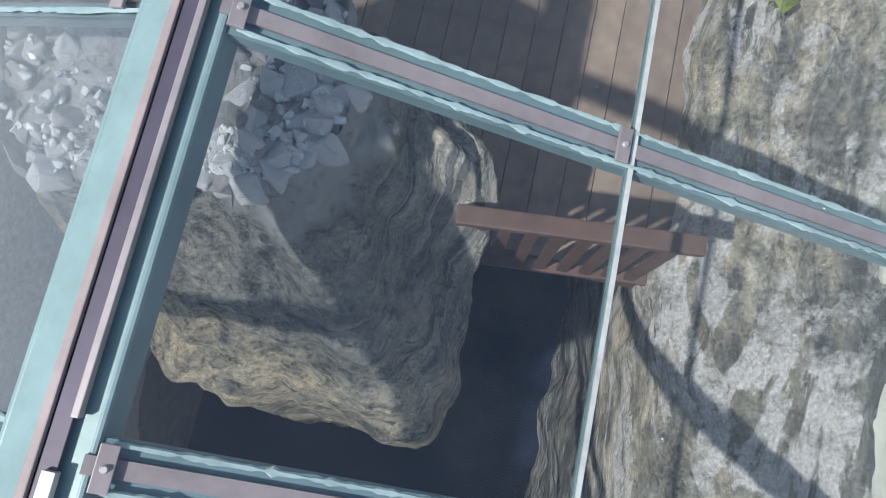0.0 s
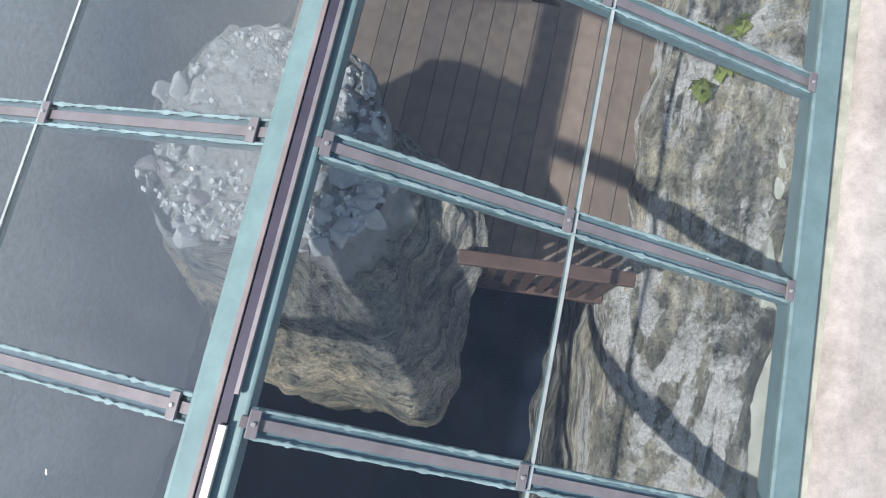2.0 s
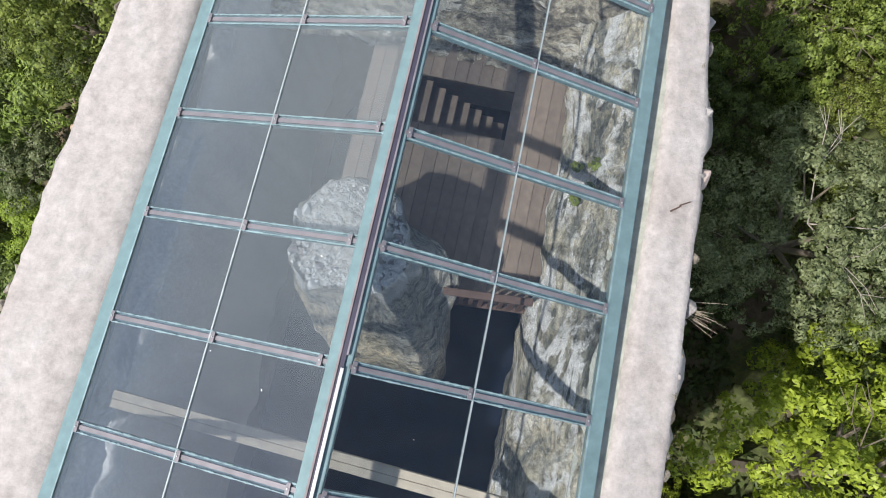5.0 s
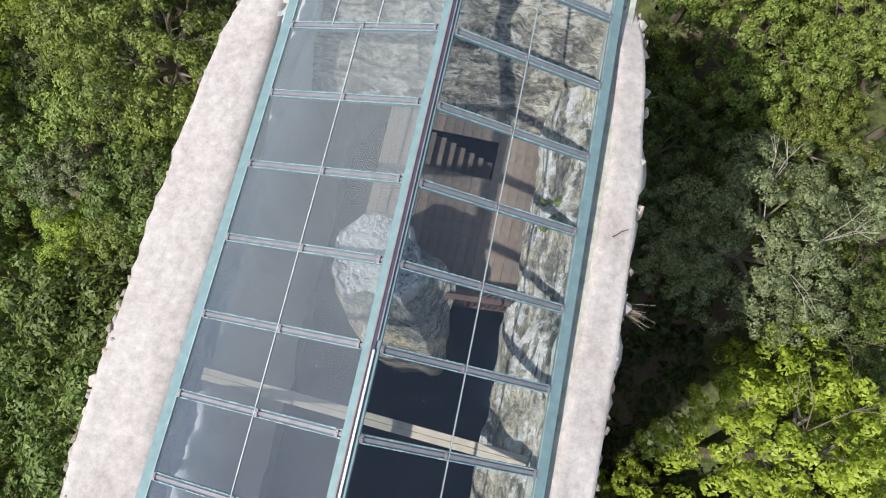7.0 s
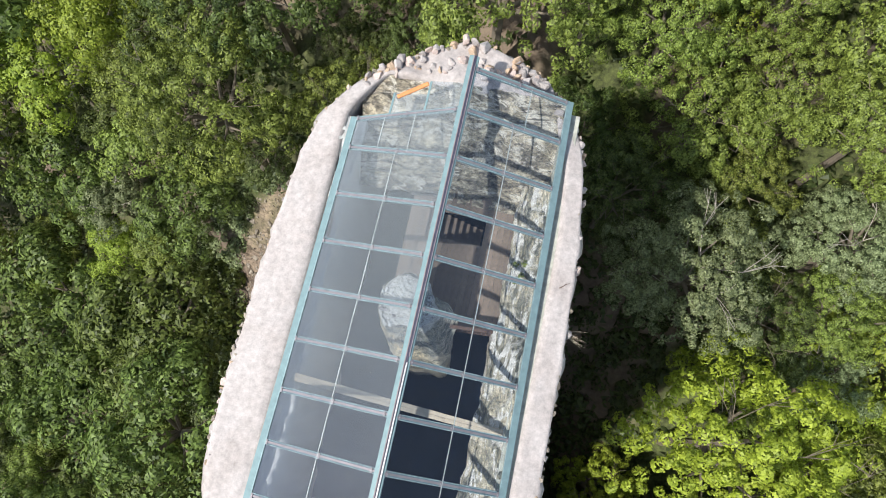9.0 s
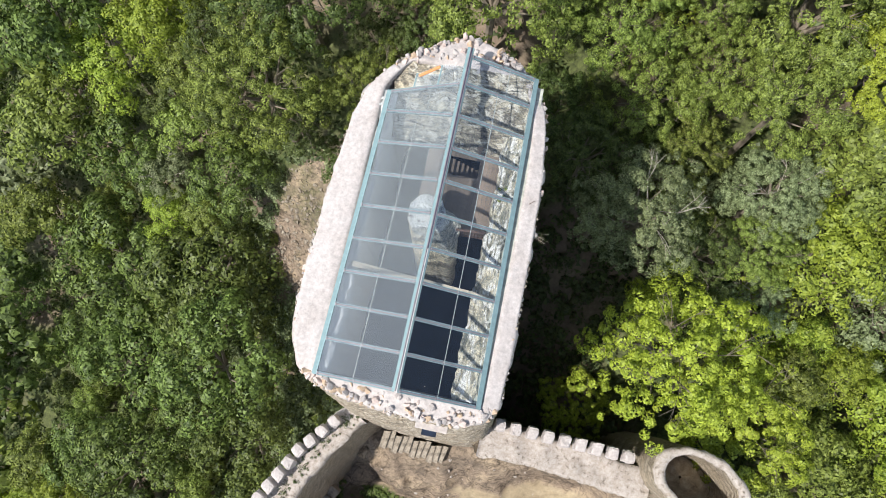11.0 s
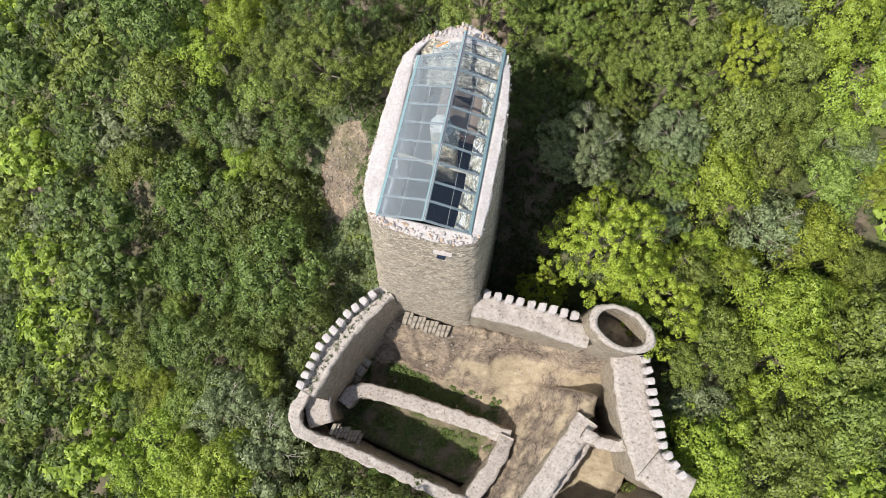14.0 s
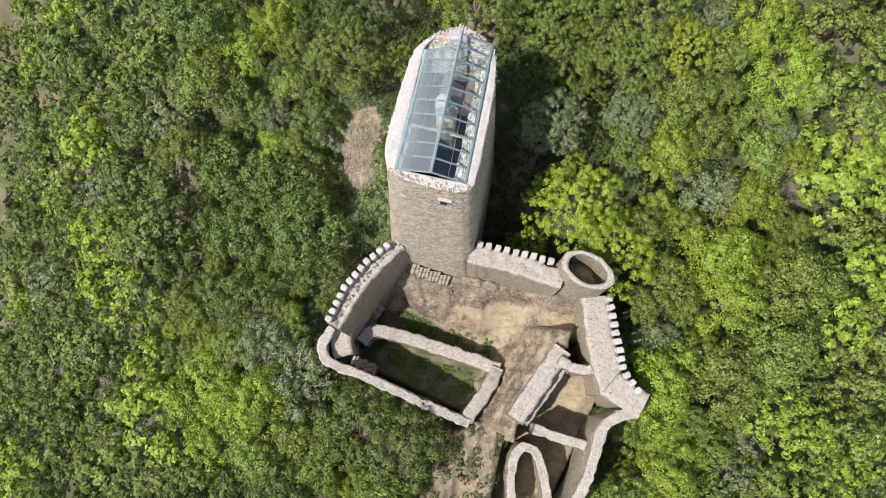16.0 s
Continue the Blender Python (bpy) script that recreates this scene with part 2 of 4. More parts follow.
M_NROCK = veined_rock_material("rippled_rock", (0.7, 1.9, 1.0), [(0.38, (0.15, 0.145, 0.13)), (0.46, (0.33, 0.30, 0.25)), (0.53, (0.58, 0.52, 0.40)), (0.62, (0.78, 0.72, 0.58))], (0.86, 0.82, 0.72), (0.62, 0.62, 0.62))
M_CROWN = stone_material("rubble_in_mortar", [(0.36, (0.14, 0.115, 0.09)), (0.43, (0.38, 0.33, 0.29)), (0.60, (0.51, 0.46, 0.42))], (0.37, 0.315, 0.265), 3.4, patch_at=(0.5, 0.7), strength=0.8)
M_STEP = stone_material("worn_step_stone", [(0.34, (0.13, 0.11, 0.09)), (0.48, (0.30, 0.26, 0.21)), (0.62, (0.44, 0.39, 0.32))], (0.36, 0.31, 0.25), 2.0)
M_LEDGE = plain_material("pale_green_grey_plaster", (0.43, 0.44, 0.385), 0.85, 0, 0.35, 4)
M_BOLT = plain_material("bright_zinc", (0.55, 0.55, 0.56), 0.55, 0.8, 0.1)
M_GASKET = plain_material("grey_pink_sealant", (0.27, 0.23, 0.24), 0.6, 0, 0.2)
M_SLOT = plain_material("dark_slot", (0.06, 0.055, 0.09), 0.5, 0.2, 0.2)
M_STONE_A = plain_material("grey_stone", (0.36, 0.33, 0.32), 0.9, 0, 0.3, 8, 0.5)
M_STONE_B = plain_material("tan_stone", (0.48, 0.36, 0.26), 0.9, 0, 0.3, 8, 0.5)
M_STONE_C = plain_material("pinkish_stone", (0.55, 0.45, 0.41), 0.9, 0, 0.3, 8, 0.5)
M_STEEL = plain_material("pale_blue_painted_steel", (0.19, 0.29, 0.31), 0.4, 0.1, 0.15)
M_CAP = plain_material("weathered_aluminium", (0.25, 0.232, 0.255), 0.5, 0.3, 0.2)
M_SEAL = plain_material("silicone_seal", (0.25, 0.355, 0.385), 0.5, 0, 0.3)
M_JOINT = plain_material("pale_pane_joint", (0.42, 0.46, 0.47), 0.5, 0, 0.3)
M_GLASS = glass_material("clear_glass", (0.90, 0.93, 0.96), 0.014, 0.075)
# the west panes mirror and veil more strongly than the east ones
M_GLASS_W = glass_material("hazier_west_glass", (0.91, 0.93, 0.95), 0.05, 0.18)
M_PLANK = plain_material("grey_brown_decking", (0.25, 0.195, 0.155), 0.7, 0, 0.25, 9)


def vary_by_piece(m, low, high):
    """Each piece takes its own tone."""
    n, l = m.node_tree.nodes, m.node_tree.links
    b = n["Principled BSDF"]
    source = b.inputs["Base Color"].links[0].from_socket
    o = n.new("ShaderNodeObjectInfo")
    tone = ramp(n, l, o.outputs["Random"], [(0.0, (low, low, low)), (1.0, (high, high * 0.98, high * 0.95))])
    l.new(mixed(n, l, 1.0, source, tone, "MULTIPLY"), b.inputs["Base Color"])


vary_by_piece(M_PLANK, 0.72, 1.18)
M_TIMBER = plain_material("pale_timber", (0.55, 0.47, 0.36), 0.7, 0, 0.2, 9)
M_RAIL = plain_material("red_brown_rail_wood", (0.11, 0.066, 0.05), 0.6, 0, 0.25, 9)
# near-black navy puts the tower's unlit depth into the colour
M_DARK = plain_material("void_shade", (0.008, 0.018, 0.042), 0.9, 0, 0.4, 3)
M_DEAD = plain_material("bleached_dead_wood", (0.42, 0.38, 0.33), 0.85, 0, 0.2, 9)
M_FOAM = plain_material("orange_foam", (0.62, 0.26, 0.10), 0.8, 0, 0.25, 12, 0.4)
M_BARK = plain_material("grey_bark", (0.20, 0.17, 0.13), 0.9, 0, 0.3, 8, 0.5)
M_LEAF = [leaf_material("deep_green_leaf", (0.04, 0.065, 0.013), (0.235, 0.32, 0.075)),
          leaf_material("green_leaf", (0.065, 0.095, 0.013), (0.345, 0.43, 0.09)),
          leaf_material("yellow_green_leaf", (0.14, 0.195, 0.02), (0.41, 0.49, 0.065)),
          leaf_material("grey_green_leaf", (0.085, 0.115, 0.045), (0.36, 0.43, 0.21))]
M_NEAR = leaf_material("dark_hornbeam_leaf", (0.032, 0.052, 0.012), (0.175, 0.24, 0.06))
M_MAPLE = leaf_material("fresh_yellow_green_leaf", (0.20, 0.27, 0.025), (0.50, 0.60, 0.07))
# darkened for shade between trees and in the gully; wall moss shares it
M_SHADE_LEAF = leaf_material("gap_shade_and_weed_leaf", (0.04, 0.062, 0.018), (0.13, 0.17, 0.055))
M_GRASS = leaf_material("grass_blade", (0.07, 0.11, 0.02), (0.17, 0.22, 0.06))


def ground_material():
    m, n, l, b = nodes_of("hillside_earth", 0.95)
    v = mapped(n, l)
    big = noise_tex(n, l, v, 0.18, 8, 0.7, 0.5)
    fine = noise_tex(n, l, v, 3.5, 9, 0.75)
    sand = ramp(n, l, noise_tex(n, l, mapped(n, l, (0.6, 1.2, 1.0)), 0.9, 9, 0.72, 0.8), [(0.34, (0.26, 0.205, 0.135)), (0.5, (0.37, 0.30, 0.20)), (0.66, (0.45, 0.375, 0.26))])
    soil = ramp(n, l, big, [(0.35, (0.12, 0.092, 0.068)), (0.6, (0.25, 0.195, 0.145))])
    grass = ramp(n, l, fine, [(0.35, (0.03, 0.05, 0.012)), (0.65, (0.12, 0.16, 0.04))])
    at = n.new("ShaderNodeVertexColor")
    at.layer_name = "cover"
    sep = n.new("ShaderNodeSeparateColor")
    l.new(at.outputs["Color"], sep.inputs[0])
    broad = noise_tex(n, l, v, 0.45, 8, 0.7, 0.6)
    crag = ramp(n, l, broad, [(0.36, (0.14, 0.11, 0.088)), (0.5, (0.25, 0.195, 0.148)), (0.62, (0.36, 0.285, 0.205))])
    strata = noise_tex(n, l, mapped(n, l, (1.0, 1.0, 2.6), (0.5, 0.3, 0.6)), 2.6, 10, 0.75, 0.8)
    crag = mixed(n, l, 0.85, crag, ramp(n, l, strata, [(0.40, (0.36, 0.34, 0.33)), (0.48, (0.95, 0.95, 0.95)), (0.58, (1.35, 1.33, 1.28))]), "MULTIPLY")
    split = n.new("ShaderNodeTexVoronoi")
    split.feature = "DISTANCE_TO_EDGE"
    split.inputs["Scale"].default_value = 0.42
    bend = n.new("ShaderNodeVectorMath")
    bend.operation = "MULTIPLY_ADD"
    wob = n.new("ShaderNodeTexNoise")
    wob.inputs["Scale"].default_value, wob.inputs["Detail"].default_value = 0.9, 6
    l.new(v, wob.inputs["Vector"])
    l.new(wob.outputs["Color"], bend.inputs[0])
    bend.inputs[1].default_value = (2.2, 2.2, 2.2)
    l.new(v, bend.inputs[2])
    l.new(bend.outputs[0], split.inputs["Vector"])
    crag = mixed(n, l, 0.85, crag, ramp(n, l, split.outputs["Distance"], [(0.0, (0.30, 0.28, 0.26)), (0.035, (1, 1, 1))]), "MULTIPLY")
    rocky = mixed(n, l, sep.outputs[2], mixed(n, l, sep.outputs[0], soil, sand), crag)
    col = mixed(n, l, sep.outputs[1], rocky, grass)
    grain = ramp(n, l, fine, [(0.3, (0.6, 0.6, 0.6)), (0.65, (1.1, 1.1, 1.1))])
    l.new(mixed(n, l, 0.7, col, grain, "MULTIPLY"), b.inputs["Base Color"])
    bump(n, l, b, fine, 0.7, 0.09)
    return m


M_GROUND = ground_material()
M_GROUND_SAND = stone_material("sandy_rubble", [(0.34, (0.24, 0.19, 0.13)), (0.5, (0.40, 0.33, 0.23)), (0.66, (0.52, 0.45, 0.33))], (0.36, 0.30, 0.21), 1.5)

# ---- mesh helpers ----


def mesh_of(name, verts, faces, smooth=False):
    me = bpy.data.meshes.new(name)
    me.from_pydata([tuple(map(float, v)) for v in verts], [], faces)
    if smooth:
        me.shade_smooth()
    me.update()
    return me


def part(name, me, material, parent=None, label=""):
    """Links a mesh or bmesh as one object, under a thing or a part."""
    if isinstance(me, bmesh.types.BMesh):
        bm, me = me, bpy.data.meshes.new(name)
        bm.to_mesh(me)
        bm.free()
    if material and not me.materials:
        me.materials.append(material)
    ob = new(name, me)
    ob.parent = parent
    return tagged(ob, label) if label else ob


def thing(name, label, category, group="", at=(0, 0, 0)):
    ob = new(name)
    ob.location = at
    return tagged(ob, label, category, group)


def box(bm, size, m, bevel=0.0):
    made = bmesh.ops.create_cube(bm, size=1.0, matrix=m @ Matrix.Diagonal((*size, 1)))
    if bevel:
        edges = list({e for v in made["verts"] for e in v.link_edges})
        bmesh.ops.bevel(bm, geom=edges, offset=bevel, segments=2, affect="EDGES", profile=0.6)
    return bm


def boxed(size, m, bevel=0.0):
    return box(bmesh.new(), size, m, bevel)


def fbm(p, scale=1.0, octaves=4):
    return noise.fractal(Vector(p) * scale, 0.9, 2.1, octaves)


def smooth(a, b, x):
    t = min(1.0, max(0.0, (x - a) / (b - a)))
    return t * t * (3 - 2 * t)


def grid_faces(rows, cols, wrap=False):
    out = []
    for i in range(rows - 1):
        for j in range(cols if wrap else cols - 1):
            k = (j + 1) % cols
            out.append((i * cols + j, i * cols + k, (i + 1) * cols + k, (i + 1) * cols + j))
    return out


def resample(pts, step, closed=False):
    pts = [Vector(p) for p in pts]
    if closed:
        pts = pts + [pts[0]]
    out = []
    for a, b in zip(pts, pts[1:]):
        n = max(1, round((b - a).length / step))
        out += [a.lerp(b, i / n) for i in range(n)]
    return out if closed else out + [pts[-1]]


def soften(pts, times=1, closed=False):
    """Rounds a polyline off by cutting its corners."""
    pts = [Vector(p) for p in pts]
    for _ in range(times):
        out = [] if closed else [pts[0]]
        pairs = list(zip(pts, pts[1:] + ([pts[0]] if closed else [])))
        for a, b in pairs:
            out += [a.lerp(b, 0.25), a.lerp(b, 0.75)]
        pts = out if closed else out + [pts[-1]]
    return pts


# ---- ground ----


def inside_castle(x, y):
    """0 outside the walls, 1 within."""
    if y > -2.5:
        return 0.0
    west = -3.9 - 0.56 * (-4 - y) if y > -13 else -9.3
    south = -16.4 - 0.21 * (x + 7.5)
    east = 18.3 + 0.44 * (-4 - y) if y > -14 else 22.4 - 0.25 * (-14 - y)
    if x > 12:
        south = -31
    return smooth(0, 0.8, x - west) * smooth(0, 0.8, east - x) * smooth(0, 0.8, y - south) * smooth(0, 0.8, -3.2 - y)


def hill(x, y):
    cx, cy = max(-75, min(75, x)), max(-50, min(48, y))
    z = -19.2 + 0.154 * cx + 0.448 * cy - 0.00655 * cx * cx + 0.0071 * cy * cy
    z += 3.0 * math.exp(-((x - 13) ** 2 + (y - 7) ** 2) / 80) - 7.0 * math.exp(-((x + 25) ** 2 + (y - 1) ** 2) / 120)
    edge = 8.6 + 0.36 * (y + 20.5) + 1.6 * fbm((x, y, 41), 0.3, 4)
    spur = smooth(edge - 2.6, edge, x) * smooth(19, 15, x) * smooth(-17, -19.5, y)
    return z * (1 - spur) + spur * (-16.0 + 0.10 * (y + 19) + 0.9 * fbm((x * 1.3, y * 0.35, 43), 0.6, 5))


def crack(x, y):
    """The broken edge of the rock shelf under the tower."""
    return min(-5.7, -7.9 + 0.25 * (x - 0.5)) + 0.9 * fbm((x, 0, 51), 0.35, 4)


def ramp_line(x):
    """The foot of the sandy ramp."""
    return -7.9 - 0.43 * (x + 0.8)


def court(x, y):
    c = crack(x, y)
    low = ramp_line(x)
    z = -21.5 + 3.3 * smooth(low - 0.6, max(c, low + 0.4), y + 0.5 * fbm((x, y, 14), 0.3, 3)) + 2.8 * smooth(11.5, 15.0, x) - 0.6 * smooth(0, -8, x)
    z -= 3.2 * math.exp(-(((x - 17.4) / 1.9) ** 2 + ((y + 9.8) / 1.2) ** 2) ** 2)
    # rock shelf that climbs to the tower's foot
    z += (0.5 + 0.35 * fbm((x, y, 33), 0.5, 3)) * smooth(c - 0.12, c + 0.12, y) + 1.9 * smooth(c, -4.6, y)
    shelf = smooth(c - 0.2, c + 0.2, y)
    # brown rock leaning on the middle wall
    t = max(0.0, min(1.0, (-9.5 - y) / 9.5))
    side = (15.3 - 3.6 * t) - x
    if -1.5 < side < 6 and -21 < y < -8:
        z = max(z, -12.8 - 1.0 * t - 1.6 * max(0, side) + 0.5 * fbm((x * 1.4, y, 17), 0.8, 5) + 0.55 * fbm((side * 2.4, y * 0.35, 19), 0.8, 5))
    ledge = 0.45 * smooth(0.0, 0.06, fbm((x, y, 31), 0.3, 4)) * shelf
    return z + ledge + (0.25 + 0.3 * shelf) * fbm((x, y, 3), 0.5, 6)


def ground_z(x, y):
    w = inside_castle(x, y)
    z = hill(x, y) + 0.8 * fbm((x, y, 0), 0.12, 4) + 0.12 * fbm((x, y, 9), 0.9, 3)
    return z * (1 - w) + court(x, y) * w


def spaced(lo, hi, a, b, fine, coarse):
    out, v = [], lo
    while v < hi:
        out.append(v)
        far = max(0, a - v, v - b)
        v += fine + min(coarse, far * 0.12)
    return out + [hi]


SLAB = (-11.2, 8.8, 2.9, 4.8)


def slab_at(x, y):
    return ((x - SLAB[0]) / SLAB[2]) ** 2 + ((y - SLAB[1]) / SLAB[3]) ** 2


xs = spaced(-900, 900, -13, 25, 0.26, 60)
ys = spaced(-900, 900, -32, 13, 0.26, 60)
gv = [(x, y, ground_z(x, y)) for y in ys for x in xs]
ground_me = mesh_of("ground", gv, grid_faces(len(ys), len(xs)), True)
cover = ground_me.color_attributes.new("cover", "FLOAT_COLOR", "POINT")
cols = []
for x, y, z in gv:
    w = inside_castle(x, y)
    k = fbm((x, y, 5), 0.25, 4)
    edge = 8.0 + 0.36 * (y + 20.5) + 1.6 * fbm((x, y, 41), 0.3, 4)
    spur = smooth(-17.5, -19, y) * smooth(edge - 1.6, edge, x) * smooth(19, 16, x)
    foot = max(inside_castle(x + 2.2, y), inside_castle(x, y + 2.4), inside_castle(x + 1.2, y + 1.2)) * (1 - w) * smooth(-0.25, 0.1, k) if y < -6 else 0
    sand = max(w, 0.35 * smooth(1.3, 0.7, slab_at(x, y) + 0.4 * k), spur * smooth(-0.5, 0.0, k), 0.9 * foot)
    green = (1 - sand) * smooth(-0.35, 0.15, k) * 0.85 + w * smooth(0.0, 0.3, fbm((x, y, 8), 0.35, 4)) * smooth(-8.0, -10, y) * smooth(9, 5, x)
    north_side = w * smooth(-6.8, -5.5, x) * smooth(9.5, 7.5, x) * smooth(0.35, -0.35, y - min(ramp_line(x), crack(x, y)) + 0.7 * fbm((x, y, 71), 0.8, 4))
    sand *= 1 - 0.9 * north_side
    green = max(green * smooth(0.6, 0.2, sand), 0.95 * north_side * smooth(-0.35, 0.1, k))
    # yard of soil and grass, also darkened to carry the wall's shade
    yard = smooth(-4.6, -3.6, x) * smooth(8.6, 7.6, x) * smooth(-13.0, -13.8, y + 0.08 * x)
    sand *= 1 - 0.88 * yard
    green *= 1 - yard * smooth(0.25, -0.1, fbm((x, y, 8), 0.5, 4) + 0.35 * smooth(-13.6, -14.2, y + 0.08 * x) - 0.35)
    green = max(green, 0.8 * yard * w * smooth(-0.5, 0.1, fbm((x, y, 18), 0.7, 4)))
    green *= 1 - 0.85 * smooth(3, 4, x) * smooth(12.5, 10.5, x) * smooth(-3.5, -2, y) * smooth(12, 9, y)
    shelf = w * smooth(crack(x, y) - 0.15, crack(x, y) + 0.15, y)
    sand *= 1 - 0.4 * w * smooth(0.0, 0.4, fbm((x, y, 61), 0.3, 5)) * smooth(10.5, 13.0, x)
    steep = abs(ground_z(x + 0.3, y) - z) + abs(ground_z(x, y + 0.3) - z) if w > 0.02 or sand > 0.3 else 0
    cols += [sand, min(1, green) * smooth(0.5, 0.2, steep), max(smooth(0.22, 0.55, steep), 0.9 * shelf, 0.8 * foot, 0.4 * spur, smooth(1.3, 0.7, slab_at(x, y) + 0.4 * k)), 1]
cover.data.foreach_set("color", cols)
tagged(part("ground", ground_me, M_GROUND), "wooded hillside of brown soil, grass and sandy rock", "ground", kind="structure")

# ---- tower ----
OUT = [(-3.2, -1.5), (-1.0, -2.0), (3.42, -2.0), (3.58, 0.5), (3.52, 5.5), (3.38, 8.0), (3.05, 9.9), (2.2, 11.1), (1.0, 11.75), (0.0, 12.1),
       (-1.1, 11.65), (-2.4, 10.8), (-3.42, 9.6), (-3.92, 7.9), (-4.06, 4.0), (-4.2, 2.0), (-4.08, 0.4), (-3.75, -0.8)]
outline = resample(soften([(x, y, 0) for x, y in OUT], 2, True), 0.2, True)


def outer(p, z):
    """The outline at height z: the walls spread towards the foot."""
    h = 11 - z
    q = Vector((p.x + (0.06 if p.x > 0 else -0.036) * h * min(1, abs(p.x) / 2.5), p.y, z))
    q.y -= 0.088 * h * smooth(0.5, -1.6, p.y)
    if p.y > 8:
        q.y += 0.02 * h
    return q


def inner(p, z):
    return Vector((max(-2.85, min(2.85, p.x * 0.83)), max(-1.15, min(10.6, p.y)), z))


def outward(q):
    d = Vector((q.x, q.y - max(0, min(9, q.y)), 0))
    return d.normalized()


def tower_shell():
    n = len(outline)
    rows = []
    for z in (1.5, 6.0, 9.5, 10.95):
        rows.append([inner(p, z) for p in outline])
    ends = [smooth(9.6, 10.8, p.y) + 0.8 * smooth(-0.9, -1.6, p.y) for p in outline]
    for k in (0.12, 0.3, 0.5, 0.7, 0.85, 0.95):
        row = []
        for p, e in zip(outline, ends):
            a, b = inner(p, 11.0), outer(p, 11.0)
            q = a.lerp(b, k)
            q.z = 11.04 - 0.12 * k + 0.04 * fbm(q, 1.2, 4) + e * (0.10 * fbm(q, 2.6, 4) - 0.12 * k)
            row.append(q)
        rows.append(row)
    top = len(rows)
    z = 10.8
    first = True
    while z > -24:
        row = []
        for p in outline:
            q = outer(p, z)
            rag = fbm((q.x, q.y, z), 1.7, 4)
            q += outward(q) * (0.14 * rag if first else 0.10 * rag + 0.09 * fbm((q.x, q.y, q.z * 2.5), 3.5, 4) - 0.06)
            q.z += 0.06 * fbm((q.x, q.y, 4), 2.2, 3) if first else 0
            row.append(q)
        rows.append(row)
        first = False
        z -= 0.16 if z > 6 else 0.24
    verts = [v for r in rows for v in r]
    me = mesh_of("tower_wall", verts, grid_faces(len(rows), n, True), True)
    me.materials.append(M_MORTAR)
    me.materials.append(M_WALL)
    for f in me.polygons:
        f.material_index = 1 if f.index // n >= top else 0
    return me


def stone_mesh(seed, subdiv=2):
    """An angular broken stone."""
    rg = random.Random(seed)
    bm = bmesh.new()
    for _ in range(16):
        d = Vector((rg.gauss(0, 1), rg.gauss(0, 1), rg.gauss(0, 1))).normalized()
        bm.verts.new(Vector(max(-0.4, min(0.4, c * 0.55)) for c in d) * rg.uniform(0.8, 1.1))
    hull = bmesh.ops.convex_hull(bm, input=bm.verts[:])
    spare = [g for g in hull["geom_interior"] if isinstance(g, bmesh.types.BMVert)]
    bmesh.ops.delete(bm, geom=spare, context="VERTS")
    bmesh.ops.bevel(bm, geom=bm.edges[:] + bm.verts[:], offset=0.03, segments=1, affect="EDGES")
    me = bpy.data.meshes.new("stone")
    bm.to_mesh(me)
    bm.free()
    return me


tower = thing("tower", "tall stone tower ruin with rounded back and mortared wall top", "tower")
part("tower_wall", tower_shell(), None, tower)
part("inner_floor", boxed((7, 13, 0.3), pose(0, 4.4, 2.0)), M_DARK, tower, "floor deep inside the tower, coloured near-black navy for shade")
# solid block; the opening's shade is painted on as near-black
slot = part("arrow_slit", boxed((0.55, 0.5, 0.22), pose(1.3, -2.35, 8.5)), M_DARK, tower, "narrow slit window, its shaded opening a dark block")
part("slit_lintel", boxed((1.2, 0.3, 0.14), pose(1.35, -2.24, 8.70), 0.03), M_MORTAR, tower)

# ---- glass roof ----
roof = thing("glass_roof", "gabled glass roof on pale blue steel frames over the tower", "roof")
BAY, RIDGE, FALL = 1.2, 12.16, 0.36
Y0, Y1 = -1.2, 10.65


def half_width(side, y):
    return 2.735 - 0.022 * y if side > 0 else 2.87 - 0.024 * y


def glass_point(side, u, y, up=0.0):
    """u: 0 at the ridge, 1 at the eave; up: metres above the glass."""
    x = u * half_width(side, y)
    return Vector((side * x, y, RIDGE - FALL * x + up))


def prism(corners, thick):
    """A flat slab over four corners, its top at their height."""
    v = [Vector(c) for c in corners] + [Vector(c) - Vector((0, 0, thick)) for c in corners]
    f = [(0, 1, 2, 3), (7, 6, 5, 4)] + [(i + 4, (i + 1) % 4 + 4, (i + 1) % 4, i) for i in range(4)]
    me = mesh_of("slab", v, f)
    bm = bmesh.new()
    bm.from_mesh(me)
    bmesh.ops.recalc_face_normals(bm, faces=bm.faces[:])
    bm.to_mesh(me)
    bm.free()
    return me


def bar(side, u0, u1, y0, y1, up, thick, wide, material, name):
    """A bar on the slope between two places, wide metres broad."""
    a, b = glass_point(side, u0, y0, up), glass_point(side, u1, y1, up)
    t = (b - a).normalized()
    s = Vector((-t.y, t.x, 0)).normalized() * (wide / 2)
    if abs(t.y) > abs(t.x):
        s = Vector((s.x, s.y, -FALL * side * s.x))
    return part(name, prism((a - s, a + s, b + s, b - s), thick), material, roof)


def ragged_seal(side, u0, u1, y, off):
    """A smeared line of sealant along a pane's edge."""
    n = max(6, int((u1 - u0) * 150))
    verts = []
    for i in range(n + 1):
        u = u0 + (u1 - u0) * i / n
        w = max(0.002, 0.008 + 0.009 * fbm((u * 60, y * 3 + off * 20, side), 1.5, 5))
        p = glass_point(side, u, y + off, 0.011)
        for k, dz in ((-1, -0.006), (-0.5, 0), (0.5, 0), (1, -0.006)):
            verts.append(p + Vector((0, k * w, dz)))
